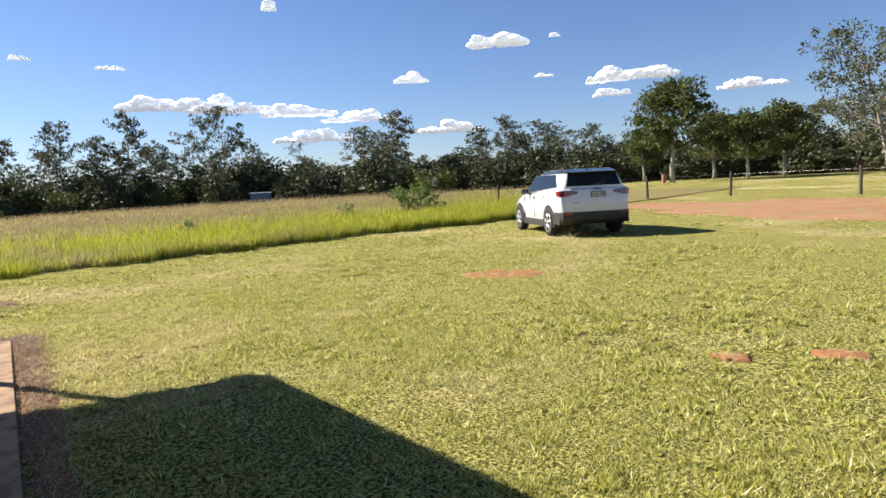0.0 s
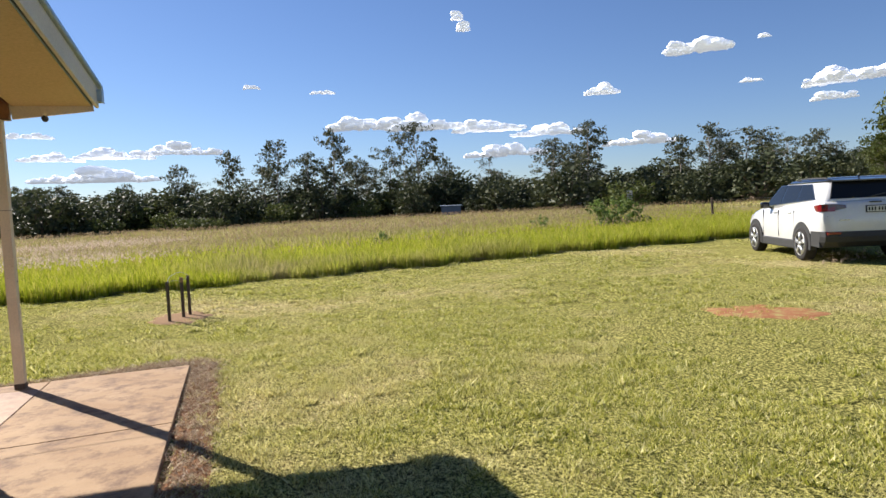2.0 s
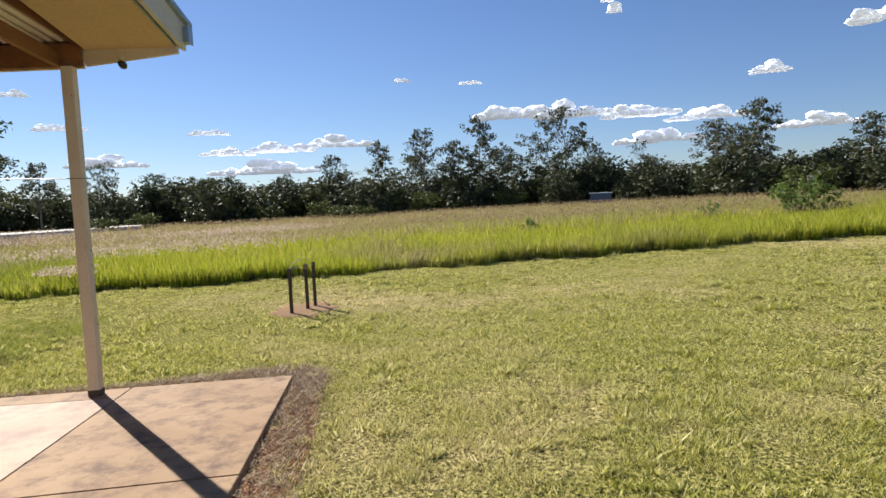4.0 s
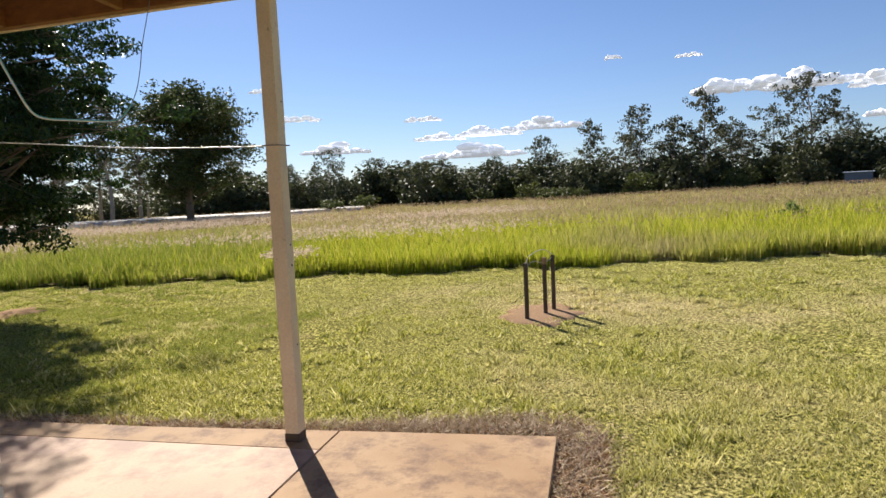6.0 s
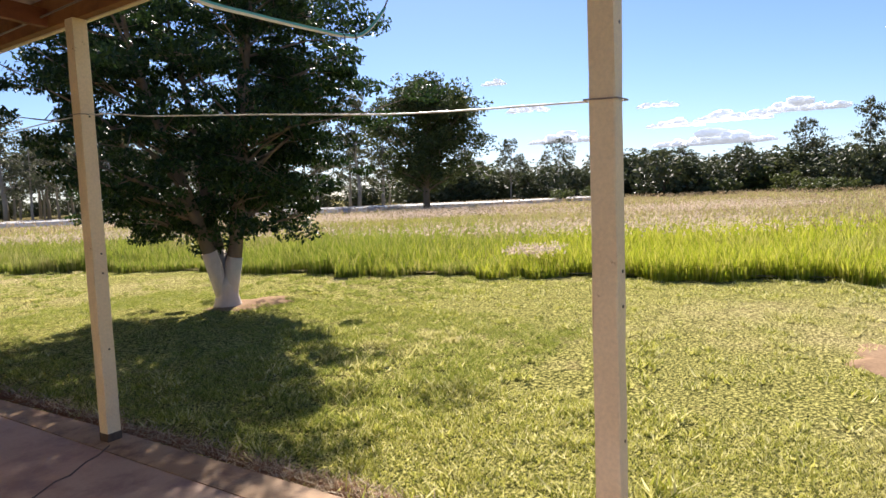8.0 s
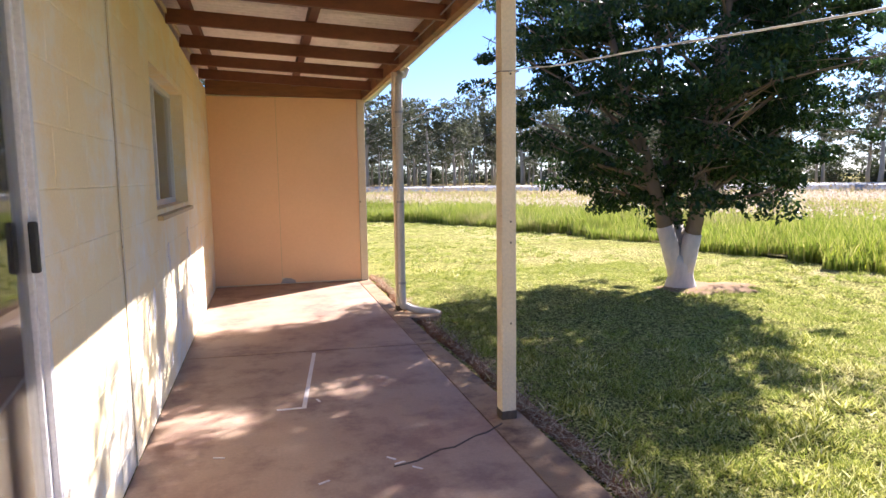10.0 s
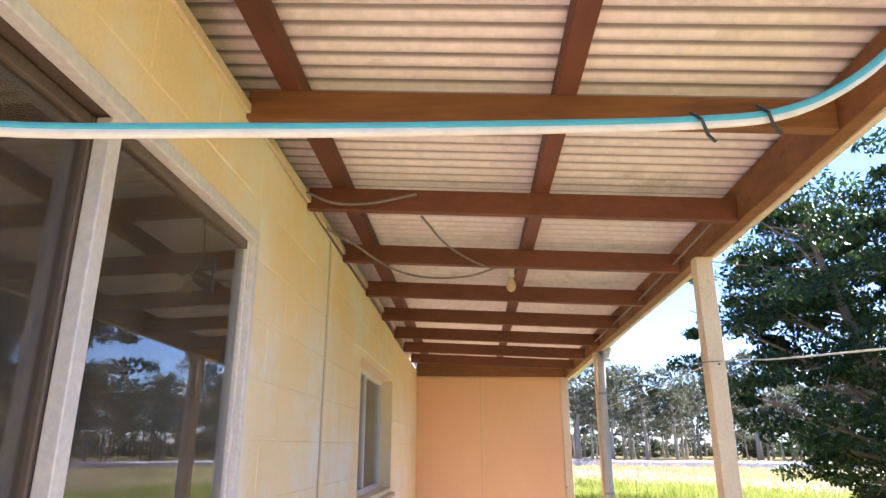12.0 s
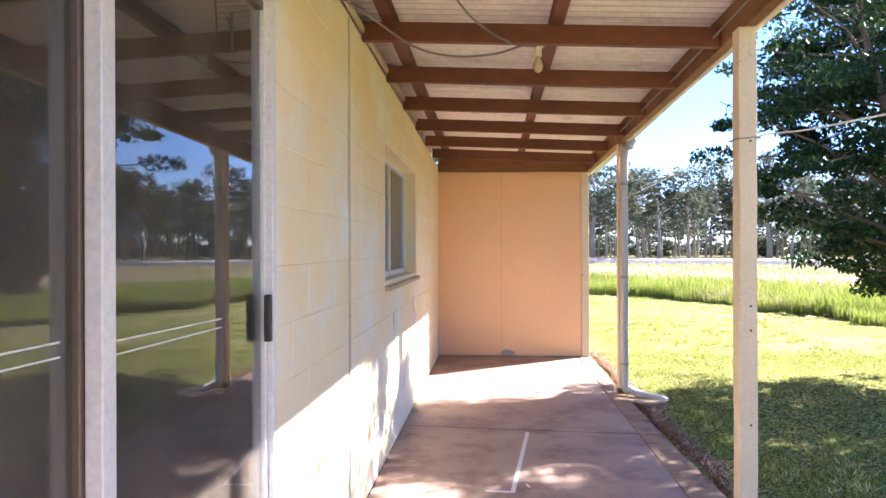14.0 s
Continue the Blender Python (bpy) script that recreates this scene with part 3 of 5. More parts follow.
def corrugated(x0, x1, y0, y1, pitch=0.0762, amp=0.0115, up=0.0, slope=None):
    ny = int((y1 - y0) / pitch * 6)
    ys = np.linspace(y0, y1, ny + 1)
    xs = np.array([x0, (x0 + x1) / 2, x1])
    X, Y = np.meshgrid(xs, ys)
    Z = (slope(X, Y) if slope else roof_z(X, Y)) + amp * np.cos(2 * np.pi * (Y - y0) / pitch) + up
    co = np.c_[X.ravel(), Y.ravel(), Z.ravel()]
    nx = len(xs)
    i = (np.arange(ny)[:, None] * nx + np.arange(nx - 1)[None]).ravel()
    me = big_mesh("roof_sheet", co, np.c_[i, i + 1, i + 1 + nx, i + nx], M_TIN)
    me.polygons.foreach_set("use_smooth", [True] * len(me.polygons))
    return me


def gable_z(x, y):
    return zr(2.80 + 0.115 * (2.05 - x), y)


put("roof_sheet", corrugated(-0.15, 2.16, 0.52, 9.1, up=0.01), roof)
# added boards keep sky and sun out of the gaps in the roof
part("wall_plate", beam_between((-0.155, 0.45, zr(2.72, 0.45)), (-0.155, 9.0, zr(2.72, 9.0)), 0.05, 0.26, 0), M_PURLIN, roof, "dark added board filling the gap between wall and roof")
part("closing_board", beam_between((-0.345, 0.45, 2.87), (-0.345, 12.3, zr(2.87, 12.3)), 0.02, 0.52, 0), M_PURLIN, roof)
part("closing_board", beam_between((-0.30, 0.505, 2.86), (1.9, 0.505, 2.74), 0.012, 0.22, 0), M_PURLIN, roof)
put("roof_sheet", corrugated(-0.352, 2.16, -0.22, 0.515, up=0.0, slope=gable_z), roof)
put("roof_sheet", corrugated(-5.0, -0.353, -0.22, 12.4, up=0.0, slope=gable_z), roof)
put("roof_sheet", corrugated(-10.6, -5.0, -0.22, 12.4, slope=lambda X, Y: zr(3.611 + 0.115 * (X + 5.0), Y)), roof)
OUT = 1.93
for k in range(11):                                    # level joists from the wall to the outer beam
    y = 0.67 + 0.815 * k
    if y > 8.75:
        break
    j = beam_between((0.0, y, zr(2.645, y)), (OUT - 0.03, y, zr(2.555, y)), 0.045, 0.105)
    # the far ones' dimmer light goes into the colour, with their darker stain
    part("joist", j, M_TIMBER if k < 3 else M_PURLIN, roof, "brown stained joist" if k < 3 else "joist in darker, dimmed red-brown")
part("joist", beam_between((0.0, 8.80, zr(2.62, 8.7)), (OUT - 0.03, 8.80, zr(2.59, 8.7)), 0.05, 0.17), M_TIMBER, roof)
for x in (0.145, 1.055):
    part("purlin", beam_between((x, 0.62, roof_z(x, 0.62) - 0.038), (x, 8.78, roof_z(x, 8.78) - 0.038), 0.07, 0.075), M_PURLIN, roof, "dark purlin under the sheets")
part("outer_beam", beam_between((OUT, 0.50, zr(2.585, 0.5)), (OUT, 9.0, zr(2.585, 9.0)), 0.055, 0.17), M_TIMBER, roof, "long outer beam on the posts")
part("fascia", beam_between((OUT + 0.045, 0.50, zr(2.585, 0.5)), (OUT + 0.045, 9.05, zr(2.585, 9.05)), 0.03, 0.18), M_CREAM, roof, "weathered cream fascia board")
part("fascia", beam_between((OUT + 0.02, -0.19, 2.66), (OUT + 0.045, 0.495, 2.585), 0.03, 0.17), M_CREAM, roof)
part("barge_board", beam_between((2.07, -0.21, 2.72), (-5.0, -0.21, 2.72 + 0.115 * 7.07), 0.03, 0.20), M_BARGE, roof, "pale barge board")
part("barge_board", beam_between((-10.6, -0.21, 2.90), (-5.0, -0.21, 3.53), 0.03, 0.20), M_BARGE, roof)
part("flashing", beam_between((2.03, -0.18, 2.665), (-5.0, -0.18, 2.665 + 0.115 * 7.03), 0.008, 0.10), M_FLASH, roof, "blue-grey strip inside the barge")
part("barge_capping", beam_between((2.17, -0.225, 2.835), (-5.0, -0.225, 2.835 + 0.115 * 7.17), 0.06, 0.05, 0.012), M_FLASH, roof, "rolled metal capping")
for x0, x1 in ((-3.0, -0.64), (-0.635, 1.95)):
    part("soffit", prism([(x0, 2.615 + 0.115 * (2.0 - x0)), (x1, 2.615 + 0.115 * (2.0 - x1)), (x1, 2.625 + 0.115 * (2.0 - x1)), (x0, 2.625 + 0.115 * (2.0 - x0))], "y", -0.175, 0.48), M_SOFFIT, roof, "tan eave lining sheet")
part("soffit", prism([(-5.0, 3.42), (-3.005, 3.19), (-3.005, 3.20), (-5.0, 3.43)], "y", -0.175, 0.415), M_SOFFIT, roof)
part("soffit", prism([(-10.4, 2.80), (-5.0, 3.42), (-5.0, 3.43), (-10.4, 2.81)], "y", -0.175, 0.415), M_SOFFIT, roof)


def gutter():
    """Quad-profile gutter with a closed, squared end."""
    prof = [(0.0, 0.0), (0.10, -0.005), (0.115, 0.01), (0.115, 0.085), (0.10, 0.10), (0.097, 0.096), (0.108, 0.082), (0.108, 0.014), (0.098, 0.003), (0.005, 0.006), (0.005, 0.11), (0.0, 0.11)]
    bm = prism([(1.992 + p, 2.535 + q) for p, q in prof], "y", -0.26, 9.1)
    for v in bm.verts:
        v.co.z += FALL * v.co.y + 0.14 * max(0.0, min(1.0, (0.5 - v.co.y) / 0.5))
    add_box(bm, (1.992, -0.268, 2.67), (2.11, -0.260, 2.80))
    return bm


part("gutter", gutter(), M_FLASH, roof, "grey-blue metal gutter")
ceil_room = tagged(part("ceiling", box((-9.9, Y0 + 0.21, 2.5), (-4.7, Y1 - 0.01, 2.55)), M_ROOM), "plain ceiling inside the house", "ceiling", kind="structure")


def post(y, x=1.918, dx=0.0, seed=0):
    th = thing("verandah_post", (x, y, 0), 0, label="cream painted timber post, worn at its foot", category="post", group="verandah posts")
    rnd = random.Random(seed)
    top = zr(2.50, y)
    bm = bmesh.new()
    add_box(bm, (-0.042, -0.042, 0.012), (0.042, 0.042, top), 0.005)
    es = [e for e in bm.edges if e.calc_length() > 1.5]
    bmesh.ops.subdivide_edges(bm, edges=es, cuts=14)
    for v in bm.verts:
        if 0.05 < v.co.z < top - 0.05:
            v.co.x += rnd.uniform(-0.0018, 0.0018) + dx * math.sin(v.co.z)
            v.co.y += rnd.uniform(-0.0018, 0.0018)
    part("shaft", bm, M_CREAM, th)
    part("foot_plate", box((-0.045, -0.045, 0.0), (0.045, 0.045, 0.05), 0.004), M_STAKE, th, "dark rotted foot")
    for z in (0.55, 1.0, 1.115, 1.9):
        part("nail", tube([(0.01, -0.0422, z), (0.01, -0.045, z)], 0.006, 6), M_DARK, th)
    return th


post(0.593, seed=1)
post(3.645, seed=2)


# ---- land ----
def ground_sheet():
    ax = np.concatenate([-np.geomspace(1500, 16, 26), np.linspace(-15, 30, 60), np.geomspace(32, 1500, 26)])
    ay = np.concatenate([-np.geomspace(1500, 41, 26), np.linspace(-40, 30, 80), np.geomspace(32, 1500, 26)])
    X, Y = np.meshgrid(ax, ay)
    Z = ground_z(X, Y) + 0.02 * np.sin(X * 0.9 + 1.0) * np.sin(Y * 0.7) * (np.hypot(X - 2, Y + 2) > 4)
    n = len(ax)
    i = (np.arange(len(ay) - 1)[:, None] * n + np.arange(n - 1)[None]).ravel()
    return big_mesh("ground", np.c_[X.ravel(), Y.ravel(), Z.ravel()], np.c_[i, i + 1, i + 1 + n, i + n], M_GROUND)


tagged(new("ground", ground_sheet()), "mown lawn of mixed green and dry grass", "lawn", kind="structure")


def field_sheet():
    """Floor of the unmown field, from the lawn's edge outwards."""
    ys = np.concatenate([np.linspace(-40, 26, 50), np.linspace(30, 120, 10)])
    steps = np.array([0.15, 1.0, 3, 8, 20, 45, 90, 140])
    co = []
    for y in ys:
        e = field_edge(y)
        for s in steps:
            co.append((e + s, y + s * 0.1, float(ground_z(e, y)) + 0.04 + 0.002 * s))
    n = len(steps)
    i = (np.arange(len(ys) - 1)[:, None] * n + np.arange(n - 1)[None]).ravel()
    return big_mesh("field", np.array(co), np.c_[i, i + 1, i + 1 + n, i + n], M_FIELD)


tagged(new("field_ground", field_sheet()), "floor of the unmown field", "field", kind="structure")


def bare_patch(name, x, y, rx, ry, mat, label, up=0.012, seed=0, n=40):
    """An irregular, slightly domed patch of bare earth."""
    rnd = random.Random(seed)
    bm = bmesh.new()
    ph = [rnd.uniform(0, 6.28) for _ in range(4)]
    c = bm.verts.new((x, y, float(ground_z(x, y)) + up + 0.012))
    rings = []
    for f in (0.35, 0.7, 0.9, 1.0):
        ring = []
        for k in range(n):
            a = 2 * math.pi * k / n
            w = 1 + f * (0.16 * math.sin(2 * a + ph[0]) + 0.12 * math.sin(5 * a + ph[1]) + 0.10 * math.sin(9 * a + ph[2]) + rnd.uniform(-0.06, 0.06))
            px, py = x + rx * f * w * math.cos(a), y + ry * f * w * math.sin(a)
            ring.append(bm.verts.new((px, py, float(ground_z(px, py)) + up + 0.012 * (1 - f) + (0 if f < 1 else -0.03))))
        rings.append(ring)
    for k in range(n):
        bm.faces.new((c, rings[0][k], rings[0][(k + 1) % n]))
    for a, b in zip(rings, rings[1:]):
        for k in range(n):
            bm.faces.new((a[k], b[k], b[(k + 1) % n], a[(k + 1) % n]))
    return tagged(part(name, bm, mat, smooth=True), label, "bare earth", kind="structure")


PATCHES = [(1.25, -7.55, 0.75, 0.58, M_DIRT), (-3.78, -5.78, 0.15, 0.13, M_DIRT), (-4.38, -6.4, 0.22, 0.17, M_DIRT), (5.90, -0.50, 0.60, 0.52, M_PALEDIRT), (5.85, 7.0, 0.6, 0.5, M_PALEDIRT)]
for k, (px, py, rx, ry, mt) in enumerate(PATCHES):
    bare_patch("bare_patch", px, py, rx, ry, mt, "bare reddish earth worn through the lawn", seed=k)
bare_patch("driveway", 0.5, -22.6, 12.5, 4.0, M_DRIVE, "pale reddish dirt driveway beside the fence", up=0.03, seed=30, n=80)


def verge(name, pts, half, mat, label):
    """A ragged strip along a line, on the ground beside the slab."""
    rnd = random.Random(5)
    P = smooth_path([(*p, 0) for p in pts], 14)
    bm = bmesh.new()
    prev = None
    for i, p in enumerate(P):
        d = (P[min(i + 1, len(P) - 1)] - P[max(0, i - 1)]).normalized()
        s = Vector((-d.y, d.x, 0))
        w1, w2 = half * rnd.uniform(0.5, 1.3), half * rnd.uniform(0.8, 1.0)
        row = [bm.verts.new((q.x, q.y, z)) for q, z in ((p - s * w1, -0.06), (p - s * w1 * 0.6, -0.028), (p + s * w2 * 0.5, -0.03), (p + s * w2, -0.05))]
        if prev:
            for k in range(3):
                bm.faces.new((prev[k], prev[k + 1], row[k + 1], row[k]))
        prev = row
    return tagged(part(name, bm, mat, smooth=True), label, "verge", kind="structure")


verge("verge", [(2.10, 9.4), (2.09, 7), (2.13, 4), (2.14, 1.6), (2.16, 0.4), (2.22, -0.8)], 0.085, M_MULCH, "strip of dark soil and dead grass along the slab")
verge("verge", [(2.28, -0.98), (1.0, -1.02), (-1.5, -1.01), (-5, -1.02), (-9, -1.02)], 0.17, M_MULCH, "strip of dark soil and dead grass along the path")


def on_hard(x, y):
    """Inside slab, bare patch or house."""
    hard = (x < 2.11 + 0.05 * np.sin(y * 5.3) + 0.04 * np.sin(y * 13.0)) & (y > -0.95 + 0.04 * np.sin(x * 6.1) + 0.03 * np.sin(x * 15.0))
    hard |= ((x - 2.28) / 0.26) ** 2 + ((y + 0.45) / 0.55) ** 2 < RNG.uniform(0.0, 1.1, len(x))
    for px, py, rx, ry, mt in PATCHES:                 # the red patches are half grown over
        hard |= ((x - px) / rx) ** 2 + ((y - py) / ry) ** 2 < RNG.uniform(-0.8 if mt is M_DIRT else -0.25, 1.25, len(x))
    hard |= ((x - 0.5) / 12.5) ** 2 + ((y + 22.6) / 4.0) ** 2 < RNG.uniform(0.1, 1.2, len(x))
    return hard


def lawn(n, x0, x1, y0, y1, h, w, name, label, mat=M_LAWN):
    k, q = 10, 7                                       # blades in tufts, tufts in clumps of uneven height, with gaps between
    m = n // (k * q)
    cx, cy = np.repeat(RNG.uniform(x0, x1, m), q), np.repeat(RNG.uniform(y0, y1, m), q)
    grow = np.repeat(np.exp(RNG.normal(0, 0.24, m)), q)
    cx, cy = cx + RNG.normal(0, 0.055, m * q), cy + RNG.normal(0, 0.055, m * q)
    x, y = np.repeat(cx, k) + RNG.normal(0, 0.022, m * q * k), np.repeat(cy, k) + RNG.normal(0, 0.022, m * q * k)
    tuft = np.repeat(grow * RNG.uniform(0.6, 1.4, m * q), k)
    keep = (x < field_edge(y)) & ~on_hard(x, y)
    x, y, tuft = x[keep], y[keep], tuft[keep]
    base = np.c_[x, y, ground_z(x, y) - 0.005]
    m = len(x)
    clump = 0.7 + 0.6 * np.sin(x * 5.1 + np.sin(y * 4.3)) * np.sin(y * 5.7 + np.sin(x * 3.9))
    hh = h * RNG.uniform(0.45, 1.2, m) * tuft * (0.8 + 0.3 * clump)
    tagged(new(name, blades(name, base, hh, w * RNG.uniform(0.7, 1.4, m), 1.2, mat)), label, "grass", kind="stuff")


lawn(520000, -6.6, 4.0, -5.2, 2.6, 0.037, 0.0064, "lawn_grass", "short green and dry lawn blades near the house")
lawn(190000, 2.1, 6.4, 2.2, 9.4, 0.034, 0.0062, "lawn_grass", "short green lawn blades beside the verandah", M_LAWN_GREEN)
lawn(150000, 2.1, 13.0, 4.4, 20.0, 0.040, 0.011, "lawn_grass", "short green lawn blades round the shade tree", M_LAWN_GREEN)
lawn(300000, -8.0, 12.0, -12.5, 4.8, 0.052, 0.0125, "lawn_grass", "short lawn blades out to the field")
lawn(90000, -14.0, 12.0, -22.0, 22.0, 0.045, 0.020, "lawn_grass", "short dry lawn blades towards the driveway")


def tall(n, d0, d1, y0, y1, h, w, name, label, mat, segs=2, lean=0.45, power=1.0):
    y = RNG.uniform(y0, y1, n)
    s = d0 + (d1 - d0) * RNG.uniform(0, 1, n) ** power
    x = field_edge(y) + s + 0.25 * np.sin(y * 2.3) + 0.15 * np.sin(y * 7.1)
    yy = y + s * 0.1
    z = ground_z(x, y) + 0.0
    hh = h * RNG.uniform(0.55, 1.15, n) * (0.85 + 0.2 * np.sin(x * 0.8 + np.sin(yy * 0.6)) * np.sin(yy * 0.9)) * np.clip(0.75 + s * 0.25, 0, 1)
    ww = w * RNG.uniform(0.6, 1.4, n)
    hh = hh * np.where(yy > 4, 0.9 + 0.28 * np.sin(yy * 1.7 + x) * np.sin(x * 1.3 + 0.7 * yy), 1.0)
    old = yy + RNG.normal(0, 1.6, n) > 6.0           # past the shade tree the growth is duller and more olive
    dry = s + RNG.normal(0, 2.5, n) > 12.0            # and the open field is drier
    for kind, pick, words in ((mat, ~old & ~dry, label), (M_TALL_OLIVE, old & ~dry, "olive and tan tall grass past the shade tree"), (M_TALL_DRY, dry, "dry tan and green grass of the open field")):
        if pick.any():
            tagged(new(name, blades(name, np.c_[x, yy, z][pick], hh[pick], ww[pick], lean, kind, segs)), words, "grass", kind="stuff")


tall(95000, 0.0, 5.0, -22, 26, 0.62, 0.016, "tall_grass", "tall sunlit green grass at the edge of the lawn", M_TALL, 3, 0.5, 1.3)
tall(45000, -0.05, 1.0, -22, 26, 0.48, 0.020, "tall_grass", "thick lower growth along the field's edge", M_TALL, 2, 0.35)
tall(90000, 3.0, 22.0, -30, 40, 0.58, 0.030, "tall_grass", "tall yellow-green grass in the field", M_TALL, 2, 0.45, 1.2)
tall(60000, 16.0, 75.0, -45, 80, 0.5, 0.08, "tall_grass", "distant tan and green grass", M_TALL, 1, 0.4, 1.0)


def seed_heads(n, d0, d1, y0, y1, h, size, mat, label, gate=None):
    """Seed heads on thin stalks."""
    y = RNG.uniform(y0, y1, n)
    s = RNG.uniform(d0, d1, n)
    x, yy = field_edge(y) + s, y + 0.1 * s
    if gate:
        k = gate(x, yy)
        x, yy, y = x[k], yy[k], y[k]
    hh = h * RNG.uniform(0.8, 1.15, len(x))
    base = np.c_[x, yy, ground_z(x, y)]
    tip = base + np.c_[RNG.normal(0, 0.10, len(x)), RNG.normal(0, 0.10, len(x)), hh]
    co, fc = leaf_cloud(tip, np.full(len(x), size * 1.2), 4, size, 1.6)
    tagged(new("seed_heads", big_mesh("seed_heads", co, fc, mat)), label, "grass", kind="stuff")


seed_heads(17000, 2.5, 20, -24, 34, 0.56, 0.026, M_SEED, "dry tan seed heads over the field", lambda x, y: np.sin(x * 0.35 + 1) * np.sin(y * 0.3 + 0.5) + RNG.uniform(-0.8, 0.8, len(x)) > 0)
seed_heads(15000, 14, 70, -45, 70, 0.50, 0.055, M_SEED, "distant dry tan seed heads")
seed_heads(40000, 2.5, 26, -2, 28, 0.60, 0.024, M_PLUME, "pale feathery seed plumes catching the sun", lambda x, y: np.sin(x * 0.5 + y * 0.2) + np.sin(y * 0.45) + RNG.uniform(-1, 1, len(x)) - np.clip((7 - y) * 0.22, 0, 2) > 0.2)
seed_heads(160, 0.3, 1.0, 4.2, 5.0, 0.42, 0.03, M_PLUME, "white fluffy weeds at the field's edge")


def litter(n, pts, half):
    P = np.array([p[:2] for p in smooth_path([(*p, 0) for p in pts], 10)])
    i = RNG.integers(0, len(P) - 1, n)
    t = RNG.uniform(0, 1, n)[:, None]
    xy = P[i] * (1 - t) + P[i + 1] * t + RNG.normal(0, half, (n, 2))
    k = ~((xy[:, 0] < 2.04) & (xy[:, 1] > -0.86))
    xy = xy[k]
    base = np.c_[xy, np.full(len(xy), -0.03)]
    tagged(new("dead_grass", blades("dead_grass", base, RNG.uniform(0.01, 0.06, len(xy)), np.full(len(xy), 0.008), 2.2, M_THATCH)), "dead grass litter beside the slab", "grass", kind="stuff")


litter(9000, [(2.12, 9.4), (2.14, 4), (2.14, 1.6), (2.2, 0.4), (2.26, -0.8)], 0.05)
litter(5000, [(2.2, 0.25), (2.3, -0.3), (2.34, -0.7), (2.25, -0.95)], 0.11)
litter(14000, [(2.28, -0.98), (1.0, -1.0), (-1.5, -1.0), (-5, -1.0), (-8, -1.0)], 0.09)


# ---- trees ----
def tree(name, seed, height, trunk_r, first, spread, limbs, twigs, cluster, per, leaf, mat_leaf, mat_bark, stems=1, flat=0.8, droop=0.3, lean=0.05, reach=(0.65, 1.1), hang=0.0, fork=1.3, washed=None, **tags):
    """A tree at the origin: tapered stems, limbs and twigs, and a crown of leaf clumps with gaps."""
    rnd = random.Random(seed)
    th = thing(name, **tags)
    wood = bmesh.new()
    centres, radii = [], []
    for s in range(stems):
        a0 = 2 * math.pi * s / max(1, stems) + rnd.uniform(-0.4, 0.4)
        out = (0.0 if stems == 1 else rnd.uniform(0.12, 0.22)) * height
        h = height * (1 if s == 0 else rnd.uniform(0.8, 0.95))
        path = []
        for k in range(7):
            f = k / 6
            path.append(Vector((math.cos(a0) * out * f ** fork + rnd.uniform(-1, 1) * lean * height * f * 0.5, math.sin(a0) * out * f ** fork + rnd.uniform(-1, 1) * lean * height * f * 0.5, h * 0.94 * f)))
        r0 = trunk_r * (1 if stems == 1 else 0.62)
        tube(path, [r0 * (1 - 0.85 * (k / 6) ** 0.9) for k in range(7)], 8, wood)
        if washed:
            hw = washed * rnd.uniform(0.85, 1.1)
            tip = path[0].lerp(path[1], hw / path[1].z)
            part("whitewash", tube([path[0], path[0].lerp(tip, 0.5), tip], [r0 * 1.06, r0 * 1.02, r0 * 0.98], 10), M_LIMEWASH, th, "whitewashed lower stem", smooth=True)
        nl = max(2, limbs // stems)
        for j in range(nl):
            f = first + (0.97 - first) * (j + rnd.uniform(0, 0.9)) / nl
            i = min(5, int(f * 6))
            start = path[i].lerp(path[i + 1], f * 6 - i)
            a = rnd.uniform(0, 6.283) if stems == 1 else a0 + rnd.uniform(-1.5, 1.5)
            shape = math.sin(math.pi * min(1, 0.22 + 0.78 * (f - first) / (1 - first))) ** 0.7
            L = spread * shape * rnd.uniform(*reach)
            rise = rnd.uniform(0.15, 0.75) * L
            end = start + Vector((math.cos(a) * L, math.sin(a) * L, rise))
            mid = start.lerp(end, 0.5) + Vector((rnd.uniform(-1, 1), rnd.uniform(-1, 1), rnd.uniform(-0.3, 0.6))) * L * 0.12
            rl = max(0.012, r0 * 0.34 * (1 - f * 0.6))
            tube([start, mid, end], [rl, rl * 0.6, rl * 0.22], 5, wood, cap=False)
            for q in range(twigs):
                g = rnd.uniform(0.35, 1.0)
                b = (start.lerp(mid, g * 2) if g < 0.5 else mid.lerp(end, g * 2 - 1))
                e = b + Vector((rnd.uniform(-1, 1), rnd.uniform(-1, 1), rnd.uniform(-0.35, 0.7) - hang)) * spread * 0.33
                tube([b, e], [rl * 0.3, rl * 0.1], 4, wood, cap=False)
                centres.append(tuple(e))
                radii.append(cluster * rnd.uniform(0.5, 1.4))
        centres.append(tuple(path[-1]))
        radii.append(cluster)
    tr = part("trunk", wood, mat_bark, th, smooth=True)
    co, fc = leaf_cloud(centres, radii, per, leaf, flat, droop)
    put("crown", big_mesh("crown", co, fc, mat_leaf), th)
    return th


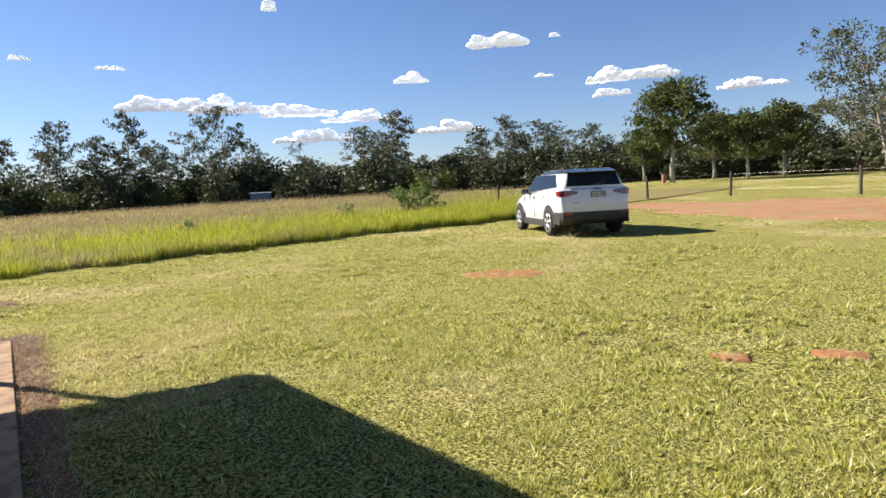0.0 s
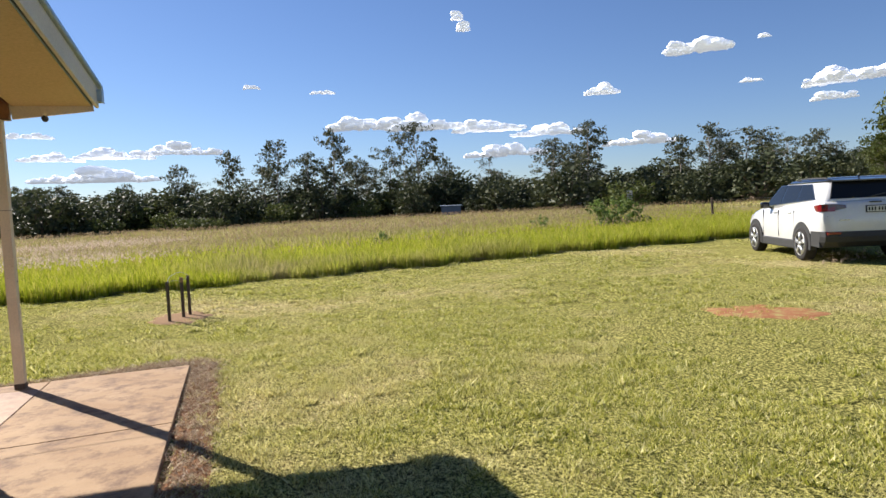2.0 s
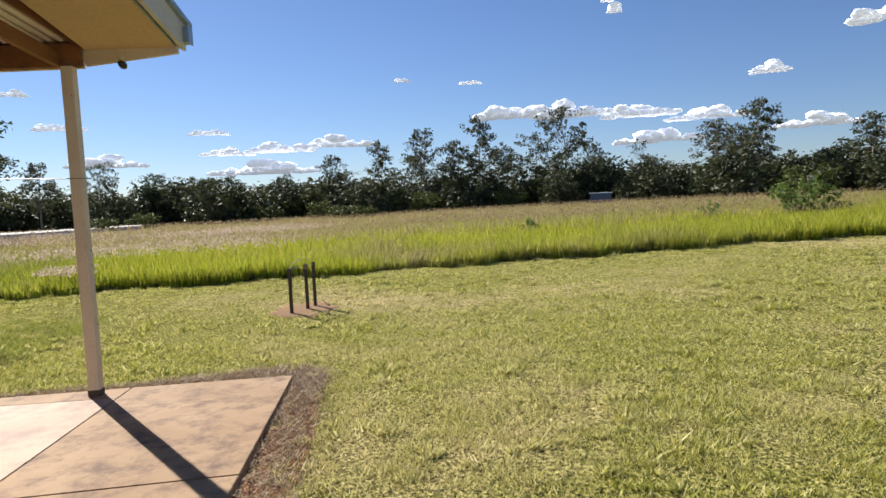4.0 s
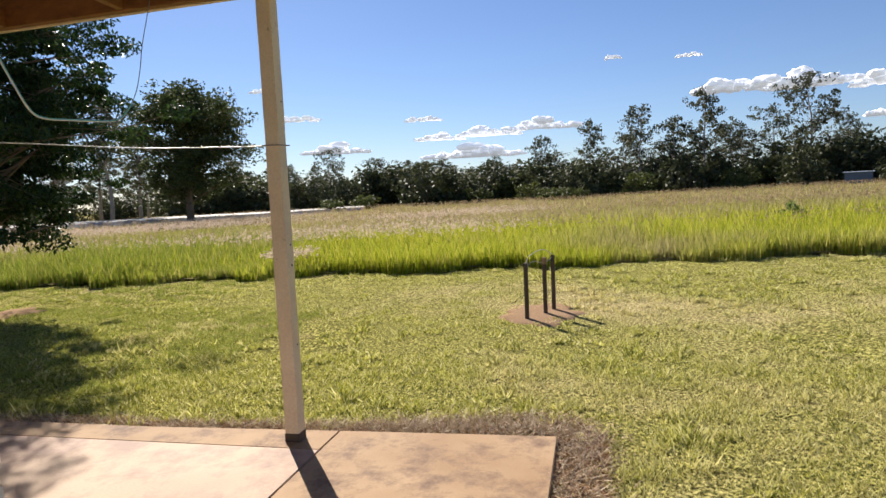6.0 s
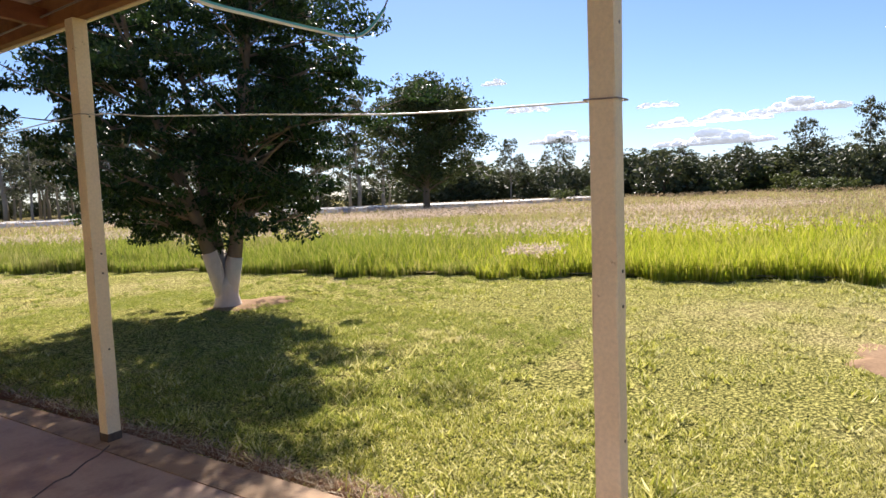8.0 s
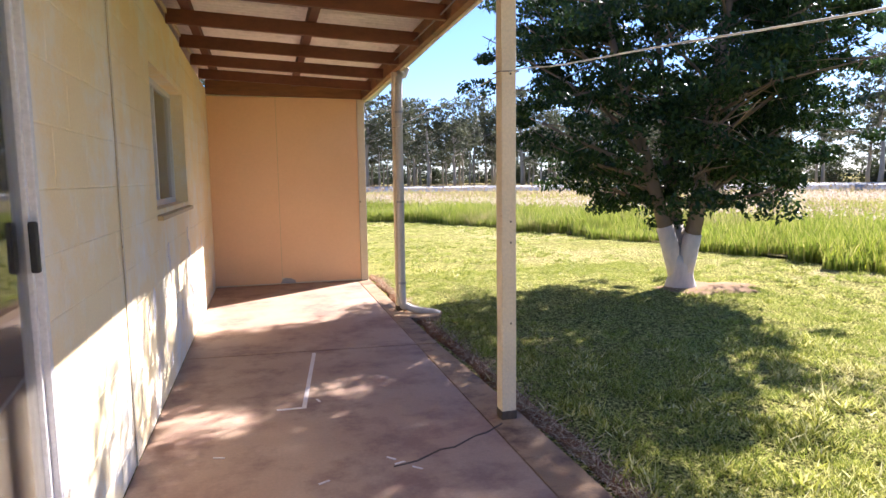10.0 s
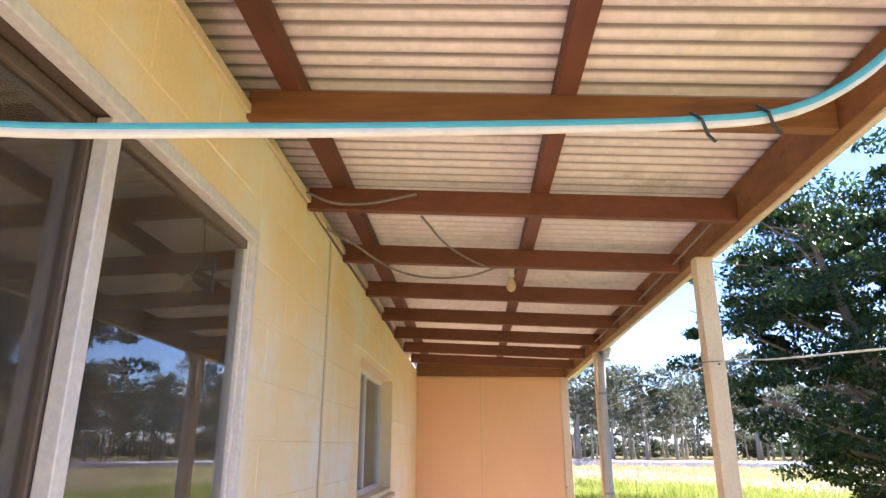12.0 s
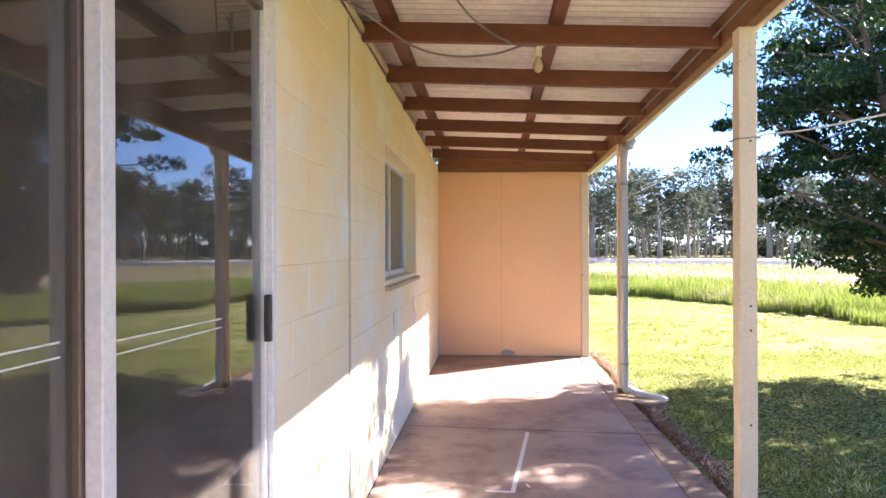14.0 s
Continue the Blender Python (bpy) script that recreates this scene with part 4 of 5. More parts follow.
def shrub(name, seed, height, width, n, per, leaf, mat, **tags):
    rnd = random.Random(seed)
    th = thing(name, **tags)
    wood = bmesh.new()
    cs, rs = [], []
    for k in range(n):
        a, f = rnd.uniform(0, 6.283), rnd.uniform(0, 1) ** 0.6
        z = height * rnd.uniform(0.12, 0.92) * (1 - 0.35 * f * f)
        c = Vector((math.cos(a) * width / 2 * f, math.sin(a) * width / 2 * f, z))
        cs.append(tuple(c))
        rs.append(0.20 * height * rnd.uniform(0.7, 1.3))
        if k % 3 == 0:
            tube([(c.x * 0.1, c.y * 0.1, 0), c * 0.6, c], [0.03 * height / 2, 0.015 * height / 2, 0.006], 4, wood, cap=False)
    part("trunk", wood, M_BARK, th, smooth=True)
    co, fc = leaf_cloud(cs, rs, per, leaf, 0.9)
    put("crown", big_mesh("crown", co, fc, mat), th)
    return th


def polar(az, dist):
    """A place by bearing and distance, from the stretch of the walk that looks that way."""
    ox, oy = (-6.7, -0.9) if az < -25 else (-2.1, -1.5) if az < 30 else (0.4, 0.1)
    return ox + dist * math.cos(radians(az)), oy + dist * math.sin(radians(az))


GUM = dict(label="tall open-crowned gum tree in the far tree line", category="tree", group="far gum trees")
SCRUB = dict(label="dense dark scrub under the far trees", category="shrub", group="far scrub")
GUM_KINDS = ((0.34, 3.6, 22, 6, 0.62, 17, 0.06), (0.40, 4.4, 20, 7, 0.66, 17, 0.08), (0.30, 3.0, 24, 5, 0.58, 17, 0.05), (0.42, 4.8, 20, 7, 0.60, 16, 0.07), (0.36, 3.6, 18, 5, 0.42, 7, 0.08))
gums = [tree("gum_tree", 11 + k, 15.0, 0.24, f0, sp, lm, tw, cl, per, 0.24, M_GUM, M_PALEBARK, droop=0.9, lean=ln, **GUM) for k, (f0, sp, lm, tw, cl, per, ln) in enumerate(GUM_KINDS)]
scrubs = [shrub("scrub_bush", 40 + k, 5.5, w, 46, 30, 0.30, M_SCRUB, **SCRUB) for k, w in enumerate((6.5, 8.0, 5.0))]
scrubs.append(shrub("scrub_bush", 47, 4.0, 4.6, 34, 30, 0.26, M_OLIVE, label="olive green bush before the far trees", category="shrub", group="far scrub"))


back_gums = [tree("gum_tree", 31 + k, 15.0, 0.24, 0.3, 3.8, 14, 4, 0.85, 13, 0.42, M_GUM, M_PALEBARK, droop=0.9, lean=0.06, **GUM) for k in range(2)]


def plant(src, x, y, scale, turn, squeeze=1.0):
    return copy_thing(src, pose(x, y, float(ground_z(x, y)) - 0.05, 0, 0, turn) @ Matrix.Diagonal((scale * squeeze, scale * squeeze, scale, 1)))


def place_first(ob, x, y, scale, turn):
    ob.matrix_basis = pose(x, y, float(ground_z(x, y)) - 0.05, 0, 0, turn) @ Matrix.Diagonal((scale, scale, scale, 1))


# azimuth (degrees from the way across the lawn), distance, height, template of the trees that stand out
TALL_TREES = [(-3.9, 92, 12.2, 0), (-8.9, 88, 13.2, 2), (-6.5, 90, 11.6, 2), (-11, 96, 11.5, 0), (-16.5, 90, 13.4, 1), (-14.0, 95, 10.5, 3), (-18.8, 93, 10.6, 0), (-23.1, 98, 9.0, 4), (-27.7, 86, 12.0, 4),
              (-30.6, 88, 13.2, 2), (-29.2, 95, 11.5, 0), (-36, 96, 9.5, 4), (-40.3, 92, 12.6, 0), (-38.2, 97, 11, 2), (-43, 98, 10.8, 1), (-45.8, 90, 10.6, 3), (-47.9, 94, 10.5, 0), (0.2, 95, 12.8, 2), (4.2, 92, 11, 0),
              (8.5, 98, 8.0, 2), (15.8, 90, 9.0, 3), (13.0, 95, 8.2, 0), (19, 96, 8.0, 1), (22.9, 88, 11.4, 3), (27, 80, 9.5, 0), (40.4, 62, 12.4, 1), (38.2, 66, 10.5, 2), (44, 70, 9.8, 0), (47, 72, 9.0, 2),
              (-50.5, 95, 9.8, 4), (-52, 100, 9.5, 0), (-57.5, 92, 9.6, 1), (-60, 90, 9.2, 3), (-62.5, 88, 9.0, 0), (-65, 85, 9.8, 2), (-69, 80, 10, 1), (-73, 84, 10, 0), (-78, 86, 10, 3), (30.5, 84, 8.5, 2)]
TALL_TREES += [(az + 1.3 * math.sin(3 * k + 1), d + 5, h * (0.78 + 0.12 * math.sin(k)), (g + 1) % 4) for k, (az, d, h, g) in enumerate(TALL_TREES) if az < 46]
for k in range(112):
    rnd = random.Random(600 + k)
    TALL_TREES.append((47 + k * 0.46 + rnd.uniform(-0.5, 0.5), rnd.uniform(66, 104), rnd.uniform(9.5, 14.0), rnd.choice((0, 1, 2, 3, 4))))
used = set()
for k, (az, dist, h, g) in enumerate(TALL_TREES):
    x, y = polar(az, dist)
    if g not in used:
        used.add(g)
        place_first(gums[g], x, y, h / 15.0, 40 * k)
    else:
        plant(gums[g], x, y, h / 15.0, 47 * k, 1.25 + 0.25 * math.sin(k))
rnd = random.Random(77)
for k in range(210):
    az = -80 + k * 0.62 + rnd.uniform(-0.3, 0.3)
    dist = rnd.uniform(80, 108)
    x, y = polar(az, dist)
    if k < 4:
        place_first(scrubs[k], *polar(-40 + 12 * k, 84), 0.85, 50 * k)
        continue
    if az > 36 and rnd.random() < 0.4:
        continue
    g = rnd.choice((0, 0, 1, 1, 2, 2, 2, 3))
    plant(scrubs[g], x, y, rnd.uniform(0.8, 1.3) * (0.7 if az > 36 else 1.0), 31 * k, rnd.uniform(1.0, 1.5))
for k in range(170):                                  # young gums thicken the line behind
    az = -80 + k * 1.0 + rnd.uniform(-0.6, 0.6)
    x, y = polar(az, rnd.uniform(98, 126))
    if k < 2:
        place_first(back_gums[k], x, y, 0.6, 77 * k)
    else:
        plant(back_gums[k % 2], x, y, rnd.uniform(0.46, 0.72), 77 * k, 1.35)
for k in range(46):                                   # low growth behind the pale-trunked trees
    plant(scrubs[rnd.choice((0, 1, 2))], *polar(46 + k * 1.15 + rnd.uniform(-0.5, 0.5), rnd.uniform(104, 128)), rnd.uniform(0.5, 0.95), 53 * k, rnd.uniform(1.2, 1.8))
for az, d, sc in ((4.0, 74, 0.55), (1.6, 72, 0.5), (3.0, 73, 0.55), (10, 80, 0.7), (23, 66, 0.5), (-33.5, 72, 1.0), (20, 74, 0.6)):
    plant(scrubs[3], *polar(az, d), sc, az * 20, 1.3)

# the shade tree beside the verandah
shade = tree("shade_tree", 5, 5.55, 0.17, 0.20, 2.05, 100, 7, 0.29, 190, 0.038, M_LUSH, M_BARK, stems=4, flat=0.40, droop=0.6, lean=0.02, reach=(0.45, 0.98), hang=0.15, fork=0.92, washed=0.74,
             label="dense dark green shade tree with whitewashed trunk", category="tree")
shade.matrix_basis = pose(5.607, 7.188, -0.06)
for piece in shade.children:                          # the crown leans a little from the prevailing wind
    for v in piece.data.vertices:
        up = max(0.0, v.co.z - 1.0)
        v.co.x -= 0.02 * up
        v.co.y += 0.08 * up
part("whitewashed_base", tube([(0, 0, -0.05), (0.0, 0.0, 0.04), (0.0, 0.0, 0.16), (0.0, 0.0, 0.30), (0.0, 0.0, 0.42)], [0.23, 0.185, 0.15, 0.155, 0.12], 16), M_LIMEWASH, shade, "whitewashed foot of the trunk", smooth=True)

# broad dark tree by the road, the pale-trunked trees past the fence, and the bush in the grass
road_tree = tree("broad_tree", 21, 12.4, 0.32, 0.14, 5.0, 56, 8, 0.95, 80, 0.17, M_BROAD, M_BARK, droop=0.3, lean=0.02, label="broad dark tree standing by the road", category="tree")
place_first(road_tree, *polar(34.4, 52), 0.83, 0)
road_tree.matrix_basis = road_tree.matrix_basis @ Matrix.Diagonal((1.18, 1.18, 1, 1))
olive = tree("paddock_tree", 22, 9.6, 0.26, 0.30, 3.6, 30, 6, 0.85, 40, 0.22, M_OLIVE, M_PALEBARK, droop=0.4, lean=0.08, label="olive green paddock tree with forked pale trunk", category="tree", group="paddock trees")
place_first(olive, *polar(-54.3, 66), 1.0, 30)
for az, d, sc in ((-60.0, 64, 0.62), (-62.6, 70, 0.72), (-57.5, 72, 0.7), (-52.0, 78, 0.62)):
    plant(olive, *polar(az, d), sc, az * 9, 1.1)
grey = tree("fence_tree", 23, 9.0, 0.2, 0.20, 3.4, 34, 6, 0.6, 34, 0.12, M_GUM, M_PALEBARK, stems=3, droop=0.6, lean=0.05, label="sparse grey-green tree beside the fence", category="tree", group="fence trees")
place_first(grey, *polar(-69.5, 43), 1.0, 10)
plant(grey, *polar(-74.0, 40), 0.95, 120)
bush = shrub("field_bush", 60, 1.7, 2.6, 40, 40, 0.10, M_BUSH, label="leafy green bush standing in the tall grass", category="bush")
place_first(bush, 19.7, -17.7, 1.0, 0)
sap = shrub("sapling", 61, 0.9, 0.8, 9, 14, 0.08, M_BUSH, label="thin sapling among the tall grass", category="sapling")
place_first(sap, 19.3, -6.8, 1.0, 0)
plant(sap, 21.5, -14.6, 1.2, 50)

# ---- the parked car ----
M_CARWHITE = plain("white car paint", (0.66, 0.66, 0.67), 0.25, 0.0, 1.0)
M_CARBLACK = plain("gloss black paint", (0.012, 0.013, 0.016), 0.15, 0.0, 1.0)
M_CLAD = surface("black textured plastic", (0.022, 0.022, 0.024), (0.03, 0.03, 0.032), 90, 5, 0.6, 0.1)
M_CARGLASS = plain("dark privacy glass", (0.010, 0.011, 0.013), 0.06)
M_CARGLASS.node_tree.nodes["Principled BSDF"].inputs["Specular IOR Level"].default_value = 0.25
M_TYRE = surface("tyre rubber", (0.02, 0.02, 0.02), (0.035, 0.03, 0.028), 60, 8, 0.85, 0.2)
M_RIM = plain("machined alloy", (0.55, 0.55, 0.56), 0.3, 0.8)
M_REDLENS = plain("red lamp lens", (0.20, 0.010, 0.014), 0.12, 0.0, 0.8)
M_SMOKE = plain("smoked lamp lens", (0.07, 0.02, 0.025), 0.12, 0.0, 0.8)
M_PLATE = plain("number plate white", (0.62, 0.62, 0.58), 0.5)
M_CHROME = plain("bright trim", (0.5, 0.5, 0.5), 0.2, 0.9)


def loft(sections):
    bm = bmesh.new()
    rings = [[bm.verts.new(p) for p in s] for s in sections]
    n = len(rings[0])
    for r, s in zip(rings, rings[1:]):
        for k in range(n):
            bm.faces.new((r[k], r[(k + 1) % n], s[(k + 1) % n], s[k]))
    bm.faces.new(rings[0][::-1])
    bm.faces.new(rings[-1])
    return bm


def slab_on(quad, thick, normal):
    """A thin panel on a flat patch: corner points, pushed out by thick along normal."""
    bm = bmesh.new()
    n = Vector(normal).normalized() * thick
    lo = [bm.verts.new(Vector(p) - n) for p in quad]
    hi = [bm.verts.new(Vector(p) + n) for p in quad]
    bm.faces.new(lo[::-1])
    bm.faces.new(hi)
    for k in range(len(quad)):
        bm.faces.new((lo[k], lo[(k + 1) % len(quad)], hi[(k + 1) % len(quad)], hi[k]))
    return bm


def car():
    th = thing("car", (4.845, -13.255, 0.0), -25.5, label="white compact SUV with black roof parked on the grass", category="car")
    th.location.z = float(ground_z(5.8, -13.4)) + 0.0

    def sec(x, w, zb, zt, top, lift=0.0):
        half = [(0.0, zb), (w * 0.80, zb), (w * 0.94, zb + 0.06), (w * 0.985, zb + 0.22), (w, zb + 0.40), (w * 0.995, zt - 0.22), (w * 0.975, zt - 0.10), (w * top, zt), (0.0, zt + 0.03)]
        return [(x + lift * q, y, z) for q, (y, z) in enumerate(half)] + [(x + lift * (len(half) - 2 - q), -y, z) for q, (y, z) in enumerate(half[-2:0:-1])]

    st = [(-0.935, 0.70, 0.54, 1.10, 0.93, 0.008), (-0.918, 0.80, 0.50, 1.135, 0.94, 0.008), (-0.88, 0.862, 0.47, 1.165, 0.945, 0.007), (-0.80, 0.898, 0.44, 1.19, 0.94, 0.004), (-0.66, 0.912, 0.41, 1.20, 0.93, 0.0), (-0.4, 0.915, 0.36, 1.19, 0.92),
          (0.4, 0.905, 0.26, 1.15, 0.92), (1.3, 0.90, 0.24, 1.10, 0.92), (2.0, 0.90, 0.24, 1.065, 0.92), (2.5, 0.905, 0.25, 1.03, 0.90), (3.0, 0.885, 0.28, 0.97, 0.86), (3.3, 0.82, 0.32, 0.90, 0.82), (3.46, 0.66, 0.38, 0.80, 0.8)]
    body = part("body", loft([sec(*s) for s in st]), M_CARWHITE, th, smooth=True)
    body.data.set_sharp_from_angle(angle=radians(32))

    def ring(x0, x1, w, z, r=0.10):
        """Rounded outline of the cabin at one height."""
        pts = []
        for cx, cy, a0 in ((x1 - r, w - r, 0), (x0 + r, w - r, 90), (x0 + r, -w + r, 180), (x1 - r, -w + r, 270)):
            for k in range(4):
                a = radians(a0 + 30 * k)
                pts.append((cx + r * math.cos(a), cy + r * math.sin(a), z))
        return pts

    part("cabin", loft([ring(-0.84, 2.30, 0.845, 1.06, 0.14), ring(-0.755, 1.95, 0.785, 1.29, 0.14), ring(-0.665, 1.52, 0.685, 1.54, 0.13), ring(-0.60, 1.30, 0.655, 1.585, 0.12)]), M_CARWHITE, th, smooth=True)
    part("roof_panel", loft([ring(-0.66, 1.38, 0.678, 1.572, 0.13), ring(-0.63, 1.28, 0.660, 1.612, 0.13), ring(-0.45, 1.05, 0.56, 1.655), ring(-0.2, 0.8, 0.38, 1.668)]), M_CARBLACK, th, "gloss black roof", smooth=True)
    sp = part("spoiler", loft([[(-0.78 + d, y, 1.575), (-0.78 + d, y, 1.598), (-0.45, y, 1.645), (-0.45, y, 1.59)] for y, d in ((-0.60, 0.05), (-0.4, 0.01), (0.0, 0.0), (0.4, 0.01), (0.60, 0.05))]), M_CARBLACK, th, "black roof spoiler")
    part("rear_window", slab_on([(-0.778, 0.70, 1.245), (-0.778, -0.70, 1.245), (-0.662, -0.615, 1.565), (-0.662, 0.615, 1.565)], 0.012, (-0.94, 0, 0.34)), M_CARGLASS, th, "dark rear window")
    for s in (1, -1):
        def wy(z):
            return s * (0.868 - (z - 1.06) * 0.345)
        q = [(-0.40, wy(1.235), 1.235), (2.12, wy(1.095), 1.095), (1.54, wy(1.555), 1.555), (-0.02, wy(1.545), 1.545)]
        part("window_surround", slab_on(q if s > 0 else q[::-1], 0.006, (0, s, 0.345)), M_CARBLACK, th, "black window surround")
        for a, b, c, d, za, zb, z1 in ((-0.36, 0.40, 0.40, 0.02, 1.245, 1.205, 1.53), (0.45, 1.22, 1.16, 0.45, 1.20, 1.155, 1.54), (1.27, 2.08, 1.50, 1.21, 1.15, 1.11, 1.54)):
            q = [(a, wy(za), za), (b, wy(zb), zb), (c, wy(z1), z1), (d, wy(z1), z1)]
            part("side_window", slab_on(q if s > 0 else q[::-1], 0.010, (0, s, 0.345)), M_CARGLASS, th, "dark side window")
        part("roof_rail", tube(smooth_path([(-0.45, s * 0.60, 1.62), (-0.3, s * 0.605, 1.652), (0.7, s * 0.605, 1.66), (1.05, s * 0.595, 1.61)], 4), 0.016, 6), M_CLAD, th, "dark roof rail")
        part("sill_cladding", box((0.36, s * 0.86 - 0.05, 0.22), (2.28, s * 0.86 + 0.05, 0.40), 0.02), M_CLAD, th, "black sill cladding")
        lamp = part("tail_light", loft([[(-0.905 + dx, s * y, z0), (-0.90 + dx, s * y, z1), (-0.70, s * y, z1), (-0.70, s * y, z0)] for y, z0, z1, dx in ((0.46, 1.06, 1.12, 0.02), (0.62, 1.03, 1.14, 0.01), (0.78, 1.01, 1.145, 0.02), (0.875, 1.00, 1.145, 0.06))]), M_SMOKE, th, "smoked red tail light")
        part("lens", loft([[(-0.912 + dx, s * y, 1.005), (-0.902 + dx, s * y, 1.135), (-0.58, s * y, 1.12), (-0.66, s * y, 1.02)] for y, dx in ((0.66, 0.015), (0.79, 0.025), (0.885, 0.07), (0.918, 0.16))]), M_REDLENS, lamp, "red lamp lens")
        part("reflector", box((-0.958, s * 0.70 - 0.12, 0.565), (-0.90, s * 0.70 + 0.12, 0.61), 0.006), M_REDLENS, th, "red bumper reflector")
        mir = part("door_mirror", box((1.72, s * 0.99 - 0.09, 1.05), (1.86, s * 0.99 + 0.09, 1.20), 0.04), M_CARBLACK, th, "black door mirror")
        part("mirror_arm", tube([(1.80, s * 0.84, 1.06), (1.79, s * 0.93, 1.10)], 0.025, 6), M_CARBLACK, mir)
        for xh in (0.55, 1.35):
            part("door_handle", box((xh, s * 0.905 - 0.015, 0.955), (xh + 0.20, s * 0.905 + 0.015, 0.985), 0.010), M_CARWHITE, th)
        for xg in (0.40, 1.245, 2.15):
            part("door_gap", box((xg, s * 0.893 - 0.012, 0.45), (xg + 0.005, s * 0.893 + 0.012, 1.02)), M_CLAD, th)
        for xw in (0.0, 2.636):
            arch = bmesh.new()
            prof = []
            for k in range(13):
                a = math.pi * k / 12
                prof.append((xw + 0.435 * math.cos(a), 0.36 + 0.435 * math.sin(a)))
            prof = [(xw + 0.435, 0.24)] + prof + [(xw - 0.435, 0.24)]
            bm = prism(prof, "y", s * 0.80, s * 0.922)
            part("wheel_arch", bm, M_CLAD, th, "black wheel arch")
            wh = part("wheel", tube([(xw, s * 0.74, 0.345), (xw, s * 0.93, 0.345)], 0.30, 24), M_CLAD, th)
            part("tyre", loft([[(xw + r * math.cos(2 * math.pi * k / 28), s * y, 0.345 + r * math.sin(2 * math.pi * k / 28)) for k in range(28)] for y, r in ((0.73, 0.30), (0.74, 0.335), (0.78, 0.346), (0.90, 0.346), (0.938, 0.335), (0.948, 0.29), (0.940, 0.245), (0.935, 0.238))]), M_TYRE, wh, "black tyre", smooth=True)
            spokes = bmesh.new()
            for k in range(5):
                a = 2 * math.pi * k / 5 + 0.3
                for da in (-0.13, 0.13):
                    p0 = Vector((xw + 0.05 * math.cos(a), s * 0.946, 0.345 + 0.05 * math.sin(a)))
                    p1 = Vector((xw + 0.232 * math.cos(a + da), s * 0.944, 0.345 + 0.232 * math.sin(a + da)))
                    tube([p0, p1], [0.026, 0.017], 6, spokes)
            tube([(xw, s * 0.935, 0.345), (xw, s * 0.958, 0.345)], 0.055, 12, spokes)
            for k in range(24):
                a, b = 2 * math.pi * k / 24, 2 * math.pi * (k + 1) / 24
                tube([(xw + 0.236 * math.cos(a), s * 0.943, 0.345 + 0.236 * math.sin(a)), (xw + 0.236 * math.cos(b), s * 0.943, 0.345 + 0.236 * math.sin(b))], 0.011, 5, spokes, cap=False)
            part("rim", spokes, M_RIM, wh, "bright alloy rim", smooth=True)
    part("rear_bumper", loft([[(-0.93 + d, y, 0.42), (-0.955 + d, y, 0.52), (-0.945 + d, y, 0.62), (-0.44, y * 1.02, 0.62), (-0.44, y * 1.02, 0.33), (-0.78, y, 0.31)] for y, d in ((-0.90, 0.16), (-0.84, 0.05), (-0.6, 0.01), (0, 0.0), (0.6, 0.01), (0.84, 0.05), (0.90, 0.16))]), M_CLAD, th, "black lower bumper")
    pl = part("number_plate", box((-0.915, -0.25, 0.965), (-0.875, 0.12, 1.10), 0.004), M_DARK, th, "framed white number plate")
    part("plate_face", box((-0.919, -0.235, 0.98), (-0.9155, 0.105, 1.085)), M_PLATE, pl)
    for k in range(6):
        y = 0.07 - 0.052 * k - (0.02 if k > 2 else 0)
        part("character_bar", box((-0.921, y - 0.014, 1.0), (-0.9192, y + 0.014, 1.065)), M_CARGLASS, pl)
    part("tailgate_trim", box((-0.89, -0.16, 1.15), (-0.85, 0.04, 1.175), 0.005), M_CARBLACK, th, "dark emblem bar")
    part("badge", box((-0.925, 0.42, 0.83), (-0.885, 0.60, 0.845)), M_CHROME, th, "small bright badge")
    part("badge", box((-0.925, -0.62, 0.86), (-0.885, -0.42, 0.875)), M_CHROME, th)
    part("rear_wiper", beam_between((-0.80, 0.06, 1.25), (-0.775, -0.30, 1.32), 0.02, 0.02), M_DARK, th, "rear wiper arm")
    part("antenna", tube([(-0.35, 0, 1.655), (-0.45, 0, 1.72)], [0.02, 0.008], 6), M_CARBLACK, th)
    part("headlight", box((3.20, 0.52, 0.78), (3.36, 0.76, 0.88), 0.03), M_RIM, th)
    part("windscreen", slab_on([(2.27, 0.74, 1.09), (2.27, -0.74, 1.09), (1.52, -0.65, 1.54), (1.52, 0.65, 1.54)], 0.012, (0.48, 0, 0.88)), M_CARGLASS, th, "dark windscreen")
    return th


car()

# ---- small things round the lawn ----
STAKES = thing("tree_guard", (5.80, -0.50, 0), 0, label="three dark stakes round a bare planting circle", category="stakes")
for px, py, h in ((-0.24, 0.12, 0.60), (0.05, -0.06, 0.61), (0.29, -0.14, 0.63)):
    part("stake", beam_between((px, py, -0.06), (px + 0.01, py, h - 0.03), 0.045, 0.045, 0.005, (0, 1, 0)), M_STAKE, STAKES)
part("tie_wire", tube(smooth_path([(-0.24, 0.12, 0.52), (-0.08, 0.05, 0.57), (0.05, -0.06, 0.54), (0.29, -0.14, 0.58)], 4), 0.004, 5), M_WIRE, STAKES, "loose tie wire")
part("tie_wire", tube(smooth_path([(0.29, -0.14, 0.61), (0.36, -0.02, 0.66), (0.05, 0.10, 0.62), (-0.24, 0.12, 0.56)], 4), 0.004, 5), M_WIRE, STAKES)
part("paint_cap", box((0.03, -0.088, 0.52), (0.08, -0.034, 0.60), 0.004), M_PALEDIRT, STAKES, "pale worn top of the middle stake")

